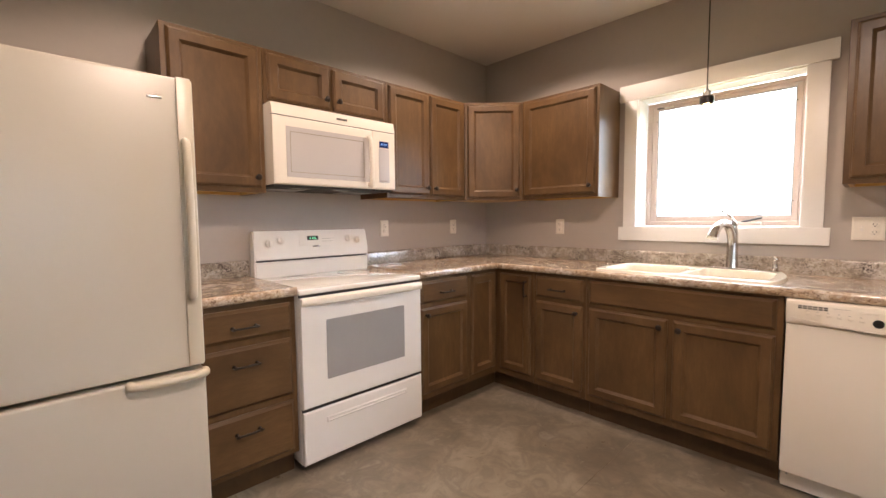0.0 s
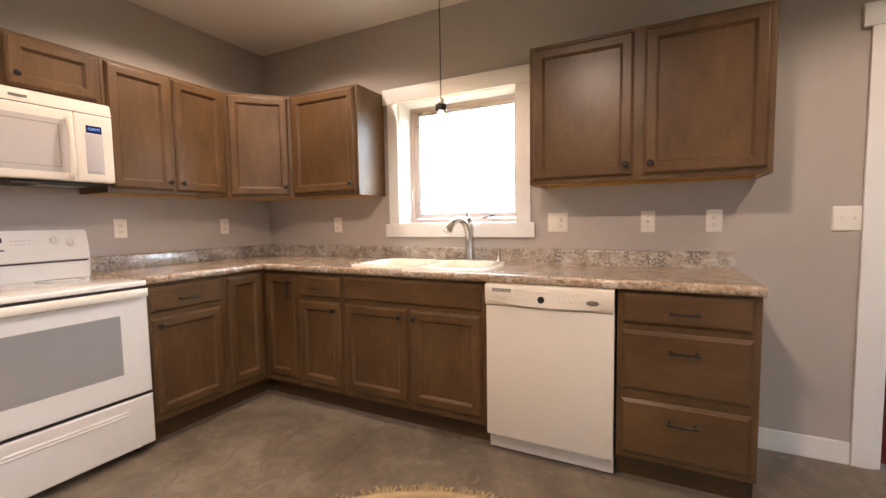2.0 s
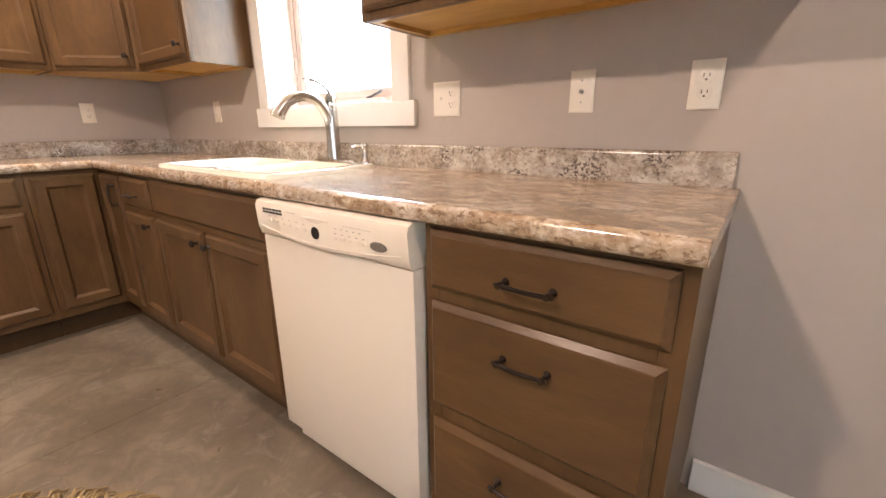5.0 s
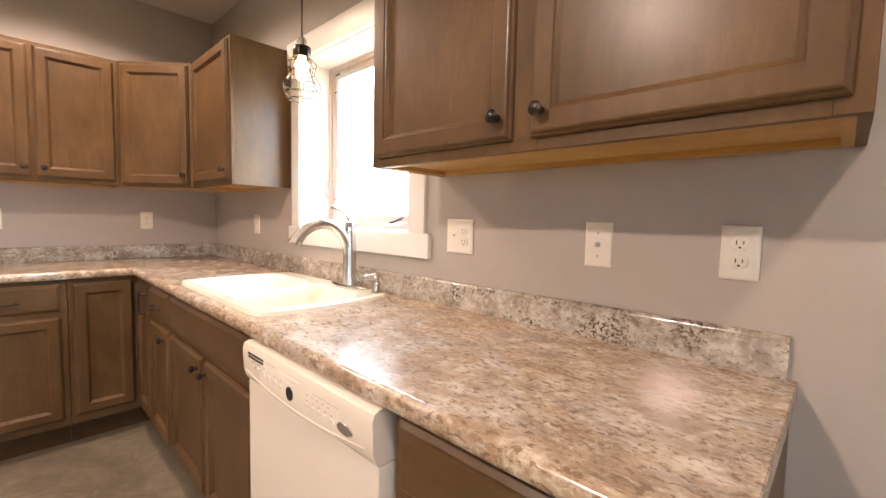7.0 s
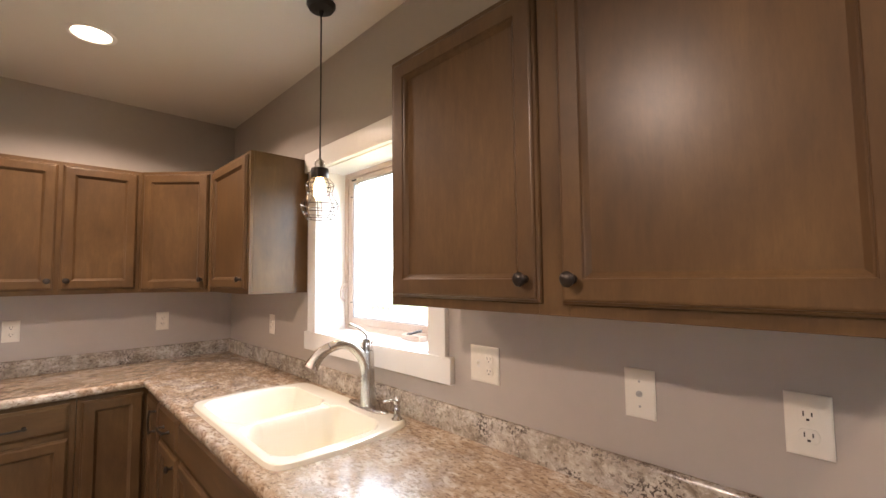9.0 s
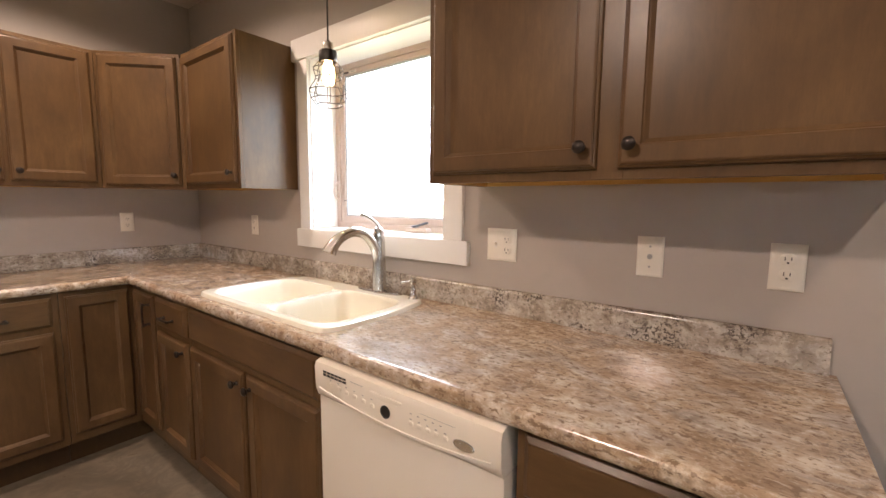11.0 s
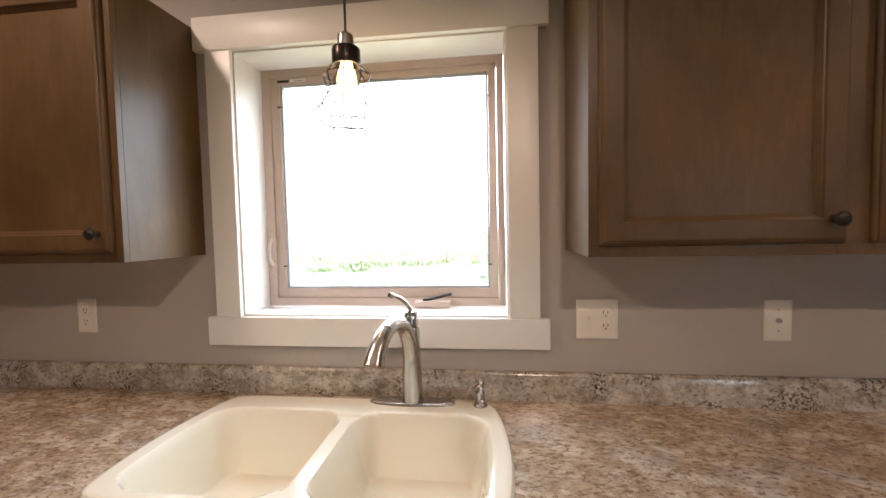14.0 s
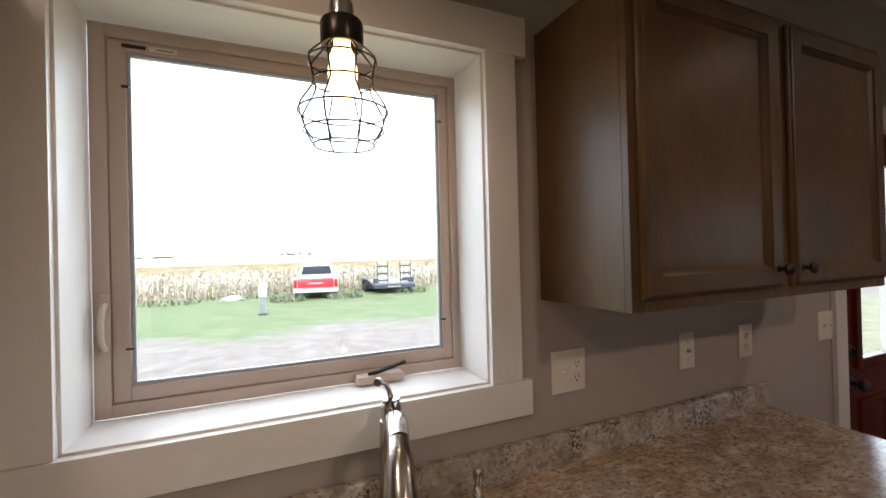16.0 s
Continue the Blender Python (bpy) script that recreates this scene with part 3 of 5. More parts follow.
d = part("door", stepped(bmesh.new(), 0.642, 0.902, 0.165, 0.858, DOOR_STEPS, -0.60), WOOD, corner, smooth=False)
d.matrix_local = WINDOW_WALL
add_pull(d, 0.872, -0.619, 0.765, True)

base_cabinet(WINDOW_WALL, 0.925, 1.299, "narrow brown stained base cabinet with drawer over door",
             [("drawer", 0.945, 1.28, 0.725, 0.862), ("door", 0.945, 1.28, 0.16, 0.697, (1.245, 0.655))],
             [(0.925, 0.96), (1.265, 1.299)], [(0.118, 0.17), (0.685, 0.74), (0.85, 0.884)])
base_cabinet(WINDOW_WALL, 1.301, 2.24, "brown stained sink base cabinet with two doors below a false front",
             [("false", 1.322, 2.215, 0.727, 0.868), ("door", 1.322, 1.762, 0.16, 0.70, (1.728, 0.655)), ("door", 1.79, 2.215, 0.16, 0.70, (1.822, 0.655))],
             [(1.301, 1.34), (1.75, 1.80), (2.20, 2.24)], [(0.118, 0.17), (0.685, 0.74), (0.86, 0.884)], 0.70)
base_cabinet(WINDOW_WALL, 2.866, 3.392, "three-drawer brown stained base cabinet at the counter end",
             [("drawer", 2.885, 3.368, 0.735, 0.872), ("drawer", 2.885, 3.368, 0.437, 0.705), ("drawer", 2.885, 3.368, 0.145, 0.395)],
             [(2.866, 2.905), (3.35, 3.392)], [(0.118, 0.16), (0.38, 0.45), (0.69, 0.75), (0.86, 0.884)])
part("shoe_block", boxed(3.376, 3.391, -0.535, -0.52, 0, 0.117), TRIM, bpy.data.objects["base_cabinet.004"], "white painted block end")

# wall cabinets
UB, UT, UF = 1.385, 2.115, -0.312


def wall_body(parent, x0, x1, z0, z1, depth=0.293):
    for a, b in ((x0, x0 + 0.016), (x1 - 0.016, x1)):
        part("side_panel", boxed(a, b, -depth, -0.003, z0, z1), WOOD, parent, smooth=False)
    part("top_panel", boxed(x0 + 0.0162, x1 - 0.0162, -depth, -0.003, z1 - 0.016, z1 - 0.0005), WOOD, parent, smooth=False)
    part("back_panel", boxed(x0 + 0.0162, x1 - 0.0162, -0.012, -0.0035, z0 + 0.03, z1 - 0.017), WOOD, parent, smooth=False)
    part("bottom_panel", boxed(x0 + 0.0162, x1 - 0.0162, -depth, -0.0035, z0 + 0.016, z0 + 0.028), RAW, parent, "unfinished pale yellow wood underside", smooth=False)
    for a in ((x0 + 0.0162, x1 - 0.0162, -0.022, -0.0036), (x0 + 0.0162, x0 + 0.034, -depth + 0.0205, -0.0225), (x1 - 0.034, x1 - 0.0162, -depth + 0.0205, -0.0225), (x0 + 0.0162, x1 - 0.0162, -depth, -depth + 0.02)):
        part("cleat", boxed(*a, z0 + 0.001, z0 + 0.0158), RAW, parent, "unfinished pale wood cleat", smooth=False)


def wall_cabinet(m, x0, x1, z0, z1, label, doors, stiles):
    c = thing("wall_cabinet", m, label, "cabinet", GROUP_U)
    wall_body(c, x0, x1, z0, z1)
    face_frame(c, x0, x1, z0, z1, UF, stiles, [(z0, z0 + 0.04), (z1 - 0.04, z1)])
    for a0, a1, k in doors:
        leaf_door(c, a0, a1, z0 + 0.025, z1 - 0.018, UF, (k, z0 + 0.075))
    return c


wall_cabinet(STOVE_WALL, -2.56, -2.124, UB, UT, "single-door brown stained wall cabinet above the refrigerator side", [(-2.538, -2.145, -2.172)], [(-2.56, -2.52), (-2.165, -2.124)])
wall_cabinet(STOVE_WALL, -2.122, -1.356, 1.842, UT, "short two-door brown stained cabinet above the microwave", [(-2.10, -1.752, -1.78), (-1.728, -1.376, -1.702)],
             [(-2.122, -2.085), (-1.76, -1.72), (-1.39, -1.356)])
wall_cabinet(STOVE_WALL, -1.354, -0.623, UB, UT, "two-door brown stained wall cabinet", [(-1.335, -0.998, -1.026), (-0.978, -0.642, -0.95)],
             [(-1.354, -1.32), (-1.005, -0.97), (-0.66, -0.623)])
wall_cabinet(WINDOW_WALL, 0.623, 1.226, UB, UT, "single-door brown stained wall cabinet beside the window", [(0.645, 1.205, 1.175)], [(0.623, 0.665), (1.19, 1.226)])
wall_cabinet(WINDOW_WALL, 2.392, 3.466, UB, UT, "wide two-door brown stained wall cabinet", [(2.413, 2.907, 2.875), (2.955, 3.444, 2.985)],
             [(2.392, 2.435), (2.895, 2.967), (3.425, 3.466)])

# diagonal corner wall cabinet
c = thing("corner_wall_cabinet", Matrix(), "diagonal single-door brown stained corner wall cabinet", "cabinet", GROUP_U)


def prism(bm, pts, z0, z1):
    a = [bm.verts.new((x, y, z0)) for x, y in pts]
    b = [bm.verts.new((x, y, z1)) for x, y in pts]
    n = len(pts)
    for k in range(n):
        bm.faces.new((a[k], a[(k + 1) % n], b[(k + 1) % n], b[k]))
    bm.faces.new(a[::-1])
    bm.faces.new(b)
    return bm


S2 = 0.014
part("body", prism(bmesh.new(), [(-0.003, -0.003), (-0.622, -0.003), (-0.622, -0.312 + S2), (-0.312 + S2, -0.622), (-0.003, -0.622)], UB + 0.016, UT - 0.001), WOOD, c, smooth=False)
part("underside", prism(bmesh.new(), [(-0.02, -0.02), (-0.6, -0.02), (-0.6, -0.29), (-0.29, -0.6), (-0.02, -0.6)], UB + 0.006, UB + 0.0155), RAW, c, "unfinished pale yellow wood underside", smooth=False)
L = 0.31 * math.sqrt(2)
front = pose(-0.622, -0.312, 0, 0, 0, -45)
bm = bmesh.new()
for a in ((0.003, 0.038, UB, UT), (L - 0.038, L - 0.003, UB, UT), (0.038, L - 0.038, UB, UB + 0.04), (0.038, L - 0.038, UT - 0.04, UT)):
    box(bm, a[0], a[1], -0.004, 0.015, a[2], a[3], 0.001, 1)
f_ob = part("face_frame", bm, WOOD, c, smooth=False)
f_ob.matrix_local = front
d = part("door", stepped(bmesh.new(), 0.022, L - 0.022, UB + 0.016, UT - 0.018, DOOR_STEPS, -0.004), WOOD, c, smooth=False)
d.matrix_local = front
add_knob(d, L - 0.05, -0.023, UB + 0.075)

# ---- countertops ----
CT, CD = 0.925, 0.635


def edge(d0, d1, top=CT, thick=0.04, r=0.016):
    """The outline of a top from d0 to a rolled front edge at d1."""
    pts = [(d0, top - thick), (d1 - r, top - thick)]
    pts += [(d1 - r + r * math.sin(a), top - thick + 0.008 + r - 0.008 - r * math.cos(a) + 0.0) for a in (0.5, 1.0, 1.5708)]
    pts += [(d1 - r + r * math.cos(a), top - r + 0.003 + r * math.sin(a)) for a in (0.0, 0.35, 0.7, 1.05, 1.4, 1.7)]
    pts += [(d1 - 0.03, top), (d0, top)]
    return pts


def flat(d0, d1, top=CT, thick=0.04):
    return [(d0, top - thick), (d1, top - thick), (d1, top), (d0, top)]


SPLASH = [(0.0015, CT + 0.0005), (0.021, CT + 0.0005), (0.0205, 1.004), (0.018, 1.011), (0.013, 1.0145), (0.0015, 1.0145)]
top = thing("countertop", WINDOW_WALL, "glossy beige and brown stone-look laminate countertop", "countertop")
bm = bmesh.new()
H0, H1 = 1.364, 2.172
swept(bm, edge(0.0015, CD), lambda d: d, lambda d: H0)
swept(bm, edge(0.564, CD), lambda d: H0, lambda d: H1)
swept(bm, flat(0.0015, 0.115), lambda d: H0, lambda d: H1)
swept(bm, edge(0.0015, CD), lambda d: H1, lambda d: 3.398)
swept(bm, flat(0.53, 0.564), lambda d: H1 - (d - 0.53) * 0.4, lambda d: H1)
swept(bm, flat(0.53, 0.564), lambda d: H0, lambda d: H0 + (d - 0.53) * 0.4)
bmesh.ops.remove_doubles(bm, verts=bm.verts, dist=0.00005)
slab = part("slab", bm, LAMINATE, top)
bm = swept(bmesh.new(), edge(0.0015, CD), lambda d: -1.353, lambda d: -d)
leg = part("slab", bm, LAMINATE, top)
leg.matrix_local = WINDOW_WALL.inverted()
part("backsplash", swept(bmesh.new(), SPLASH, lambda d: d, lambda d: 3.383), LAMINATE_GREY_LIT, top)
b2 = part("backsplash", swept(bmesh.new(), SPLASH, lambda d: -1.353, lambda d: -d), LAMINATE_GREY_LIT, top)
b2.matrix_local = WINDOW_WALL.inverted()
part("end_strip", boxed(3.3983, 3.3995, -0.62, -0.002, CT - 0.038, CT - 0.002), LAMINATE, top)

top2 = thing("countertop", Matrix(), "short stone-look laminate countertop beside the refrigerator", "countertop")
part("slab", swept(bmesh.new(), edge(0.0015, CD), lambda d: -2.61, lambda d: -2.121), LAMINATE, top2)
part("backsplash", swept(bmesh.new(), SPLASH, lambda d: -2.61, lambda d: -2.121), LAMINATE_GREY_LIT, top2)


# ---- sink ----
def sink():
    t = thing("sink", WINDOW_WALL @ Matrix.Translation((1.766, -0.322, CT)), "cream enamelled double-bowl drop-in kitchen sink", "sink")
    nu, nv = 150, 96
    bm = bmesh.new()

    def soft(q):
        q = max(0.0, min(1.0, q))
        return q * q * (3 - 2 * q)

    def bowl(u, v, a0, a1, b0, b1, deep):
        hu, hv = (a1 - a0) / 2, (b1 - b0) / 2
        r = 0.075
        qu, qv = abs(u - (a0 + a1) / 2) - (hu - r), abs(v - (b0 + b1) / 2) - (hv - r)
        dist = math.hypot(max(qu, 0), max(qv, 0)) + min(max(qu, qv), 0) - r
        k = soft(-dist / 0.05)
        return -deep * k - 0.012 * soft(-dist / 0.2)

    grid = []
    for j in range(nv + 1):
        row = []
        for i in range(nu + 1):
            s, v = 2 * i / nu - 1, 2 * j / nv - 1
            n = max(abs(s), abs(v)) / max((abs(s) ** 15 + abs(v) ** 15) ** (1 / 15), 1e-9) if max(abs(s), abs(v)) > 0 else 1
            k = max(abs(s), abs(v)) ** 3
            n = 1 + (n - 1) * k
            s2, v2 = s * n, v * n
            half = 0.418 + 0.034 * (1 - v2 * v2) - 0.014 * v2
            u, w = s2 * half, v2 * 0.263
            e = min((1 - abs(s)) * half, (1 - abs(v)) * 0.263)
            rim = 0.016 * math.sqrt(1 - (1 - min(e / 0.014, 1)) ** 2)
            z = rim
            z += bowl(s2 * 0.43, w, -0.385, -0.010, -0.232, 0.168, 0.175)
            z += bowl(s2 * 0.43, w, 0.022, 0.385, -0.232, 0.168, 0.165)
            if e > 0.03 and abs(u - 0.006) < 0.03 and -0.2 < w < 0.14:
                z -= 0.006
            row.append(bm.verts.new((u, w, z)))
        grid.append(row)
    for j in range(nv):
        for i in range(nu):
            bm.faces.new((grid[j][i], grid[j][i + 1], grid[j + 1][i + 1], grid[j + 1][i]))
    part("basin", bm, SINK, t)
    for uu in (-0.19, 0.2):
        zz = -0.183 if uu < 0 else -0.173
        part("drain", turned(bmesh.new(), [(0.055, 0.0), (0.052, 0.004), (0.042, 0.002), (0.038, -0.004), (0, -0.005)], Matrix.Translation((uu, -0.03, zz + 0.012)), 24), CHROME, t, "chrome drain ring")
    return t


sink()
RIM = CT + 0.0125

# ---- faucet ----
f = thing("faucet", Matrix.Translation((-0.088, -1.934, RIM)), "brushed nickel single-lever pull-out kitchen faucet", "faucet")
bm = bmesh.new()
ring = []
for zz, g in ((0, 1.0), (0.006, 1.0), (0.010, 0.94), (0.012, 0.8)):
    ring.append([bm.verts.new((0.031 * g * math.sin(a) * abs(math.sin(a)) ** -0.25 if abs(math.sin(a)) > 1e-6 else 0, 0.130 * g * math.cos(a), zz)) for a in [2 * math.pi * k / 40 for k in range(40)]])
for a, b in zip(ring, ring[1:]):
    for k in range(40):
        bm.faces.new((a[k], a[(k + 1) % 40], b[(k + 1) % 40], b[k]))
bm.faces.new(ring[-1])
bm.faces.new(ring[0][::-1])
part("base_plate", bm, NICKEL, f)
part("body", turned(bmesh.new(), [(0, 0.0115), (0.031, 0.0115), (0.030, 0.02), (0.0275, 0.12), (0.0255, 0.215), (0.0235, 0.232), (0, 0.234)], seg=28), NICKEL, f)
pts = arc([(0.0, 0, 0.10), (-0.014, 0.003, 0.185), (-0.058, 0.012, 0.248), (-0.112, 0.023, 0.266), (-0.155, 0.033, 0.256)], 6)
part("spout", tube(bmesh.new(), pts, [0.0235 - 0.004 * k / (len(pts) - 1) for k in range(len(pts))], 20), NICKEL, f)
pts = arc([(-0.156, 0.0332, 0.2555), (-0.188, 0.041, 0.236), (-0.214, 0.048, 0.203), (-0.223, 0.05, 0.186)], 5)
part("spray_head", tube(bmesh.new(), pts, [0.0205 + 0.0085 * (k / (len(pts) - 1)) ** 1.3 for k in range(len(pts))], 20), NICKEL, f, "flared nickel spray head")
part("lever_cap", turned(bmesh.new(), [(0, 0.2345), (0.0215, 0.2345), (0.022, 0.262), (0.017, 0.278), (0, 0.282)], seg=24), CHROME, f)
pts = arc([(0.0, 0.0, 0.277), (-0.008, 0.008, 0.298), (-0.034, 0.026, 0.323), (-0.064, 0.046, 0.336)], 6)
part("lever", tube(bmesh.new(), pts, [0.007, 0.007, 0.0068, 0.0065] + [0.0062] * (len(pts) - 8) + [0.007, 0.0085, 0.009, 0.007], 12), NICKEL, f)

sd = thing("soap_dispenser", Matrix.Translation((-0.095, -2.135, RIM)), "small brushed nickel soap dispenser on the sink deck", "soap dispenser")
part("base", turned(bmesh.new(), [(0, 0), (0.021, 0), (0.0205, 0.006), (0.014, 0.012), (0.011, 0.03), (0.0125, 0.042), (0.009, 0.05), (0.0065, 0.06), (0, 0.06)]), NICKEL, sd)
part("pump", turned(bmesh.new(), [(0, 0.06), (0.012, 0.06), (0.0135, 0.066), (0.013, 0.08), (0.008, 0.086), (0, 0.087)]), NICKEL, sd)
part("nozzle", tube(bmesh.new(), [(0, 0, 0.072), (-0.02, 0.012, 0.0725), (-0.045, 0.027, 0.069)], [0.0055, 0.005, 0.0042], 10), NICKEL, sd)


# ---- range ----
r = thing("range", Matrix.Translation((-1.738, 0, 0)), "white freestanding electric range with grey oven window", "stove")
HW = 0.377
part("body", boxed(-HW, HW, -0.615, -0.012, 0.045, 0.885, bev=0.004), WHITE, r)
for fx in (-0.33, 0.33):
    for fy in (-0.55, -0.08):
        part("foot", turned(bmesh.new(), [(0, 0), (0.018, 0), (0.018, 0.012), (0.01, 0.016), (0.01, 0.05), (0, 0.05)], Matrix.Translation((fx, fy, 0)), 12), BLACK, r)
bm = boxed(-HW - 0.003, HW + 0.003, -0.638, -0.035, 0.886, 0.912, bev=0.008, seg=3)
cook = part("cooktop", bm, WHITE, r)
glass_top = part("ceramic_glass", boxed(-HW + 0.02, HW - 0.02, -0.60, -0.09, 0.9122, 0.9145, bev=0.001), COOKTOP, r, "pale speckled ceramic glass")
for cx, cy, rr in ((-0.19, -0.45, 0.115), (0.19, -0.45, 0.09), (-0.19, -0.2, 0.08), (0.19, -0.2, 0.1)):
    part("burner_ring", turned(bmesh.new(), [(rr, 0.91455), (rr, 0.9149), (rr - 0.003, 0.9149), (rr - 0.003, 0.91455)], Matrix.Translation((cx, cy, 0)), 40), GREY_PRINT, glass_top)
# back guard, leaning back a little, with rounded shoulders
bm = bmesh.new()
prof = [(0.012, 0.912), (0.088, 0.912), (0.088, 0.998), (0.080, 1.004), (0.080, 1.012), (0.092, 1.016), (0.086, 1.06), (0.068, 1.172), (0.058, 1.182), (0.030, 1.184), (0.012, 1.176)]
swept(bm, prof, lambda d: -HW, lambda d: HW)
bmesh.ops.bevel(bm, geom=[e for e in bm.edges if abs(abs(e.verts[0].co.x) - HW) < 1e-5 and abs(abs(e.verts[1].co.x) - HW) < 1e-5 and e.verts[0].co.x * e.verts[1].co.x > 0], offset=0.008, segments=3, affect="EDGES")
guard = part("back_guard", bm, WHITE, r)
part("gap", boxed(-HW + 0.01, HW - 0.01, -0.0822, -0.079, 1.0035, 1.0125), BLACK, guard, "thin black gap")
tilt = math.degrees(math.atan2(0.018, 0.112))


def on_guard(x, z, out=0.0):
    """A pose on the sloping face of the back guard, with -y outwards."""
    y = -0.086 + (z - 1.06) * (0.018 / 0.112)
    return Matrix.Translation((x, y - out, z)) @ pose(0, 0, 0, -tilt)


for kx, kz in ((-0.295, 1.108), (-0.225, 1.125), (0.225, 1.125), (0.297, 1.112)):
    m = on_guard(kx, kz) @ pose(0, 0, 0, 90)
    k = part("control_knob", turned(bmesh.new(), [(0.027, 0), (0.027, 0.003), (0.021, 0.005), (0.0195, 0.018), (0.017, 0.02), (0, 0.0205)], m, 24), WHITE_PLASTIC, guard)
    bm = boxed(-0.0035, 0.0035, -0.029, -0.0195, -0.018, 0.018, bev=0.002)
    bm.transform(on_guard(kx, kz))
    part("knob_grip", bm, WHITE_PLASTIC, guard)
bm = boxed(-0.128, 0.105, -0.0025, 0.0, -0.034, 0.036, bev=0.001)
bm.transform(on_guard(0.02, 1.12))
part("touch_panel", bm, WHITE_PLASTIC, guard)
bm = boxed(-0.04, 0.032, -0.0042, -0.0027, -0.012, 0.014)
bm.transform(on_guard(-0.015, 1.132))
part("clock_display", bm, BLACK, guard, "black clock display")
bm = bmesh.new()
for q in (-0.021, -0.007, 0.004, 0.015):
    box(bm, q - 0.0012, q + 0.0012, -0.0052, -0.0044, -0.006, 0.008)
    box(bm, q - 0.0012, q + 0.004, -0.0052, -0.0044, 0.0062, 0.008)
    box(bm, q - 0.0012, q + 0.004, -0.0052, -0.0044, -0.006, -0.0042)
bm.transform(on_guard(-0.015, 1.132))
part("clock_digits", bm, LED_GREEN, guard, "green lit digits")
bm = bmesh.new()
for q in range(5):
    box(bm, 0.045 + q * 0.017, 0.056 + q * 0.017, -0.0034, -0.0026, 0.004, 0.0065)
    box(bm, 0.045 + q * 0.017, 0.054 + q * 0.017, -0.0034, -0.0026, -0.014, -0.0115)
bm.transform(on_guard(0.0, 1.122))
tagged(part("printed_marks", bm, GREY_PRINT, guard), kind="stuff")
bm = boxed(-0.022, 0.022, -0.003, 0.0, -0.004, 0.004, bev=0.0012)
bm.transform(on_guard(0.0, 1.082))
part("badge", bm, BADGE, guard)
# oven door
od = part("oven_door", stepped(bmesh.new(), -HW + 0.002, HW - 0.002, 0.328, 0.872, [(0, 0), (0, 0.020), (0.004, 0.026), (0.012, 0.028), (0.03, 0.028)], -0.6155), WHITE, r)
bm = stepped(bmesh.new(), -0.245, 0.245, 0.452, 0.752, [(0, -0.004), (0, 0.0008), (0.002, 0.0014), (0.006, 0.0014)], -0.6435)
bmesh.ops.bevel(bm, geom=[e for e in bm.edges if abs(e.verts[0].co.x - e.verts[1].co.x) < 1e-5 and abs(e.verts[0].co.z - e.verts[1].co.z) < 1e-5], offset=0.004, segments=2, affect="EDGES")
part("oven_window", bm, GREY_GLASS, od, "grey screened glass oven window")
bm = bmesh.new()
n = 17
prof_h = [(0.0, 0.838), (0.012, 0.832), (0.026, 0.838), (0.031, 0.852), (0.026, 0.868), (0.010, 0.875), (0.0, 0.872)]
rows_h = []
for i in range(n):
    q = 2 * i / (n - 1) - 1
    k = max(0.25, 1 - abs(q) ** 7)
    rows_h.append([bm.verts.new((q * (HW - 0.004), -0.6437 - 0.006 - dd * k * (1 - 0.1 * q * q), zz)) for dd, zz in prof_h])
for a, b in zip(rows_h, rows_h[1:]):
    for k in range(len(prof_h)):
        k2 = (k + 1) % len(prof_h)
        bm.faces.new((a[k], a[k2], b[k2], b[k]))
bm.faces.new(rows_h[0])
bm.faces.new(rows_h[-1][::-1])
part("door_handle", bm, BISQUE_SHINY, od, "cream full-width door handle")
for q in (-0.33, 0.33):
    part("handle_mount", boxed(q - 0.02, q + 0.02, -0.652, -0.6435, 0.842, 0.868), BISQUE_SHINY, od)
part("gap", boxed(-HW + 0.004, HW - 0.004, -0.632, -0.6152, 0.8725, 0.8855), BLACK, r, "black gap below the cooktop")
part("gap", boxed(-HW + 0.004, HW - 0.004, -0.632, -0.6152, 0.3125, 0.3275), BLACK, r, "black gap above the drawer")
sdw = part("storage_drawer", stepped(bmesh.new(), -HW + 0.002, HW - 0.002, 0.048, 0.312, [(0, 0), (0, 0.022), (0.006, 0.028), (0.03, 0.028)], -0.6155), WHITE, r)
part("drawer_grip", stepped(bmesh.new(), -0.255, 0.255, 0.232, 0.262, [(0, 0), (0.003, 0.004), (0.008, 0.006), (0.011, 0.003)], -0.6432), WHITE, sdw)

# ---- microwave ----
mw = thing("microwave", Matrix.Translation((-1.7385, 0, 0)), "cream over-the-range microwave oven with taupe window", "microwave")
MZ0, MZ1, MF = 1.415, 1.838, -0.385
part("body", boxed(-0.38, 0.38, MF, -0.006, MZ0 + 0.012, MZ1, bev=0.003), BISQUE, mw)
part("bottom_grille", boxed(-0.372, 0.372, MF + 0.006, -0.02, MZ0, MZ0 + 0.0118, bev=0.002), DARK_GAP, mw, "dark vent bottom")
for q in (-0.2, 0.05):
    part("light_lens", boxed(q - 0.05, q + 0.05, -0.33, -0.27, MZ0 - 0.002, MZ0 - 0.0003), GREY_GLASS, mw)
for q in (-0.23, 0.23):
    part("grease_filter", boxed(q - 0.1, q + 0.1, -0.22, -0.07, MZ0 - 0.002, MZ0 - 0.0003), STEEL, mw)
bm = bmesh.new()
swept(bm, [(-MF, 1.775), (-MF + 0.02, 1.775), (-MF + 0.02, 1.782), (-MF + 0.008, 1.833), (-MF, 1.836)], lambda d: -0.38, lambda d: 0.38)
part("vent_strip", bm, BISQUE, mw)
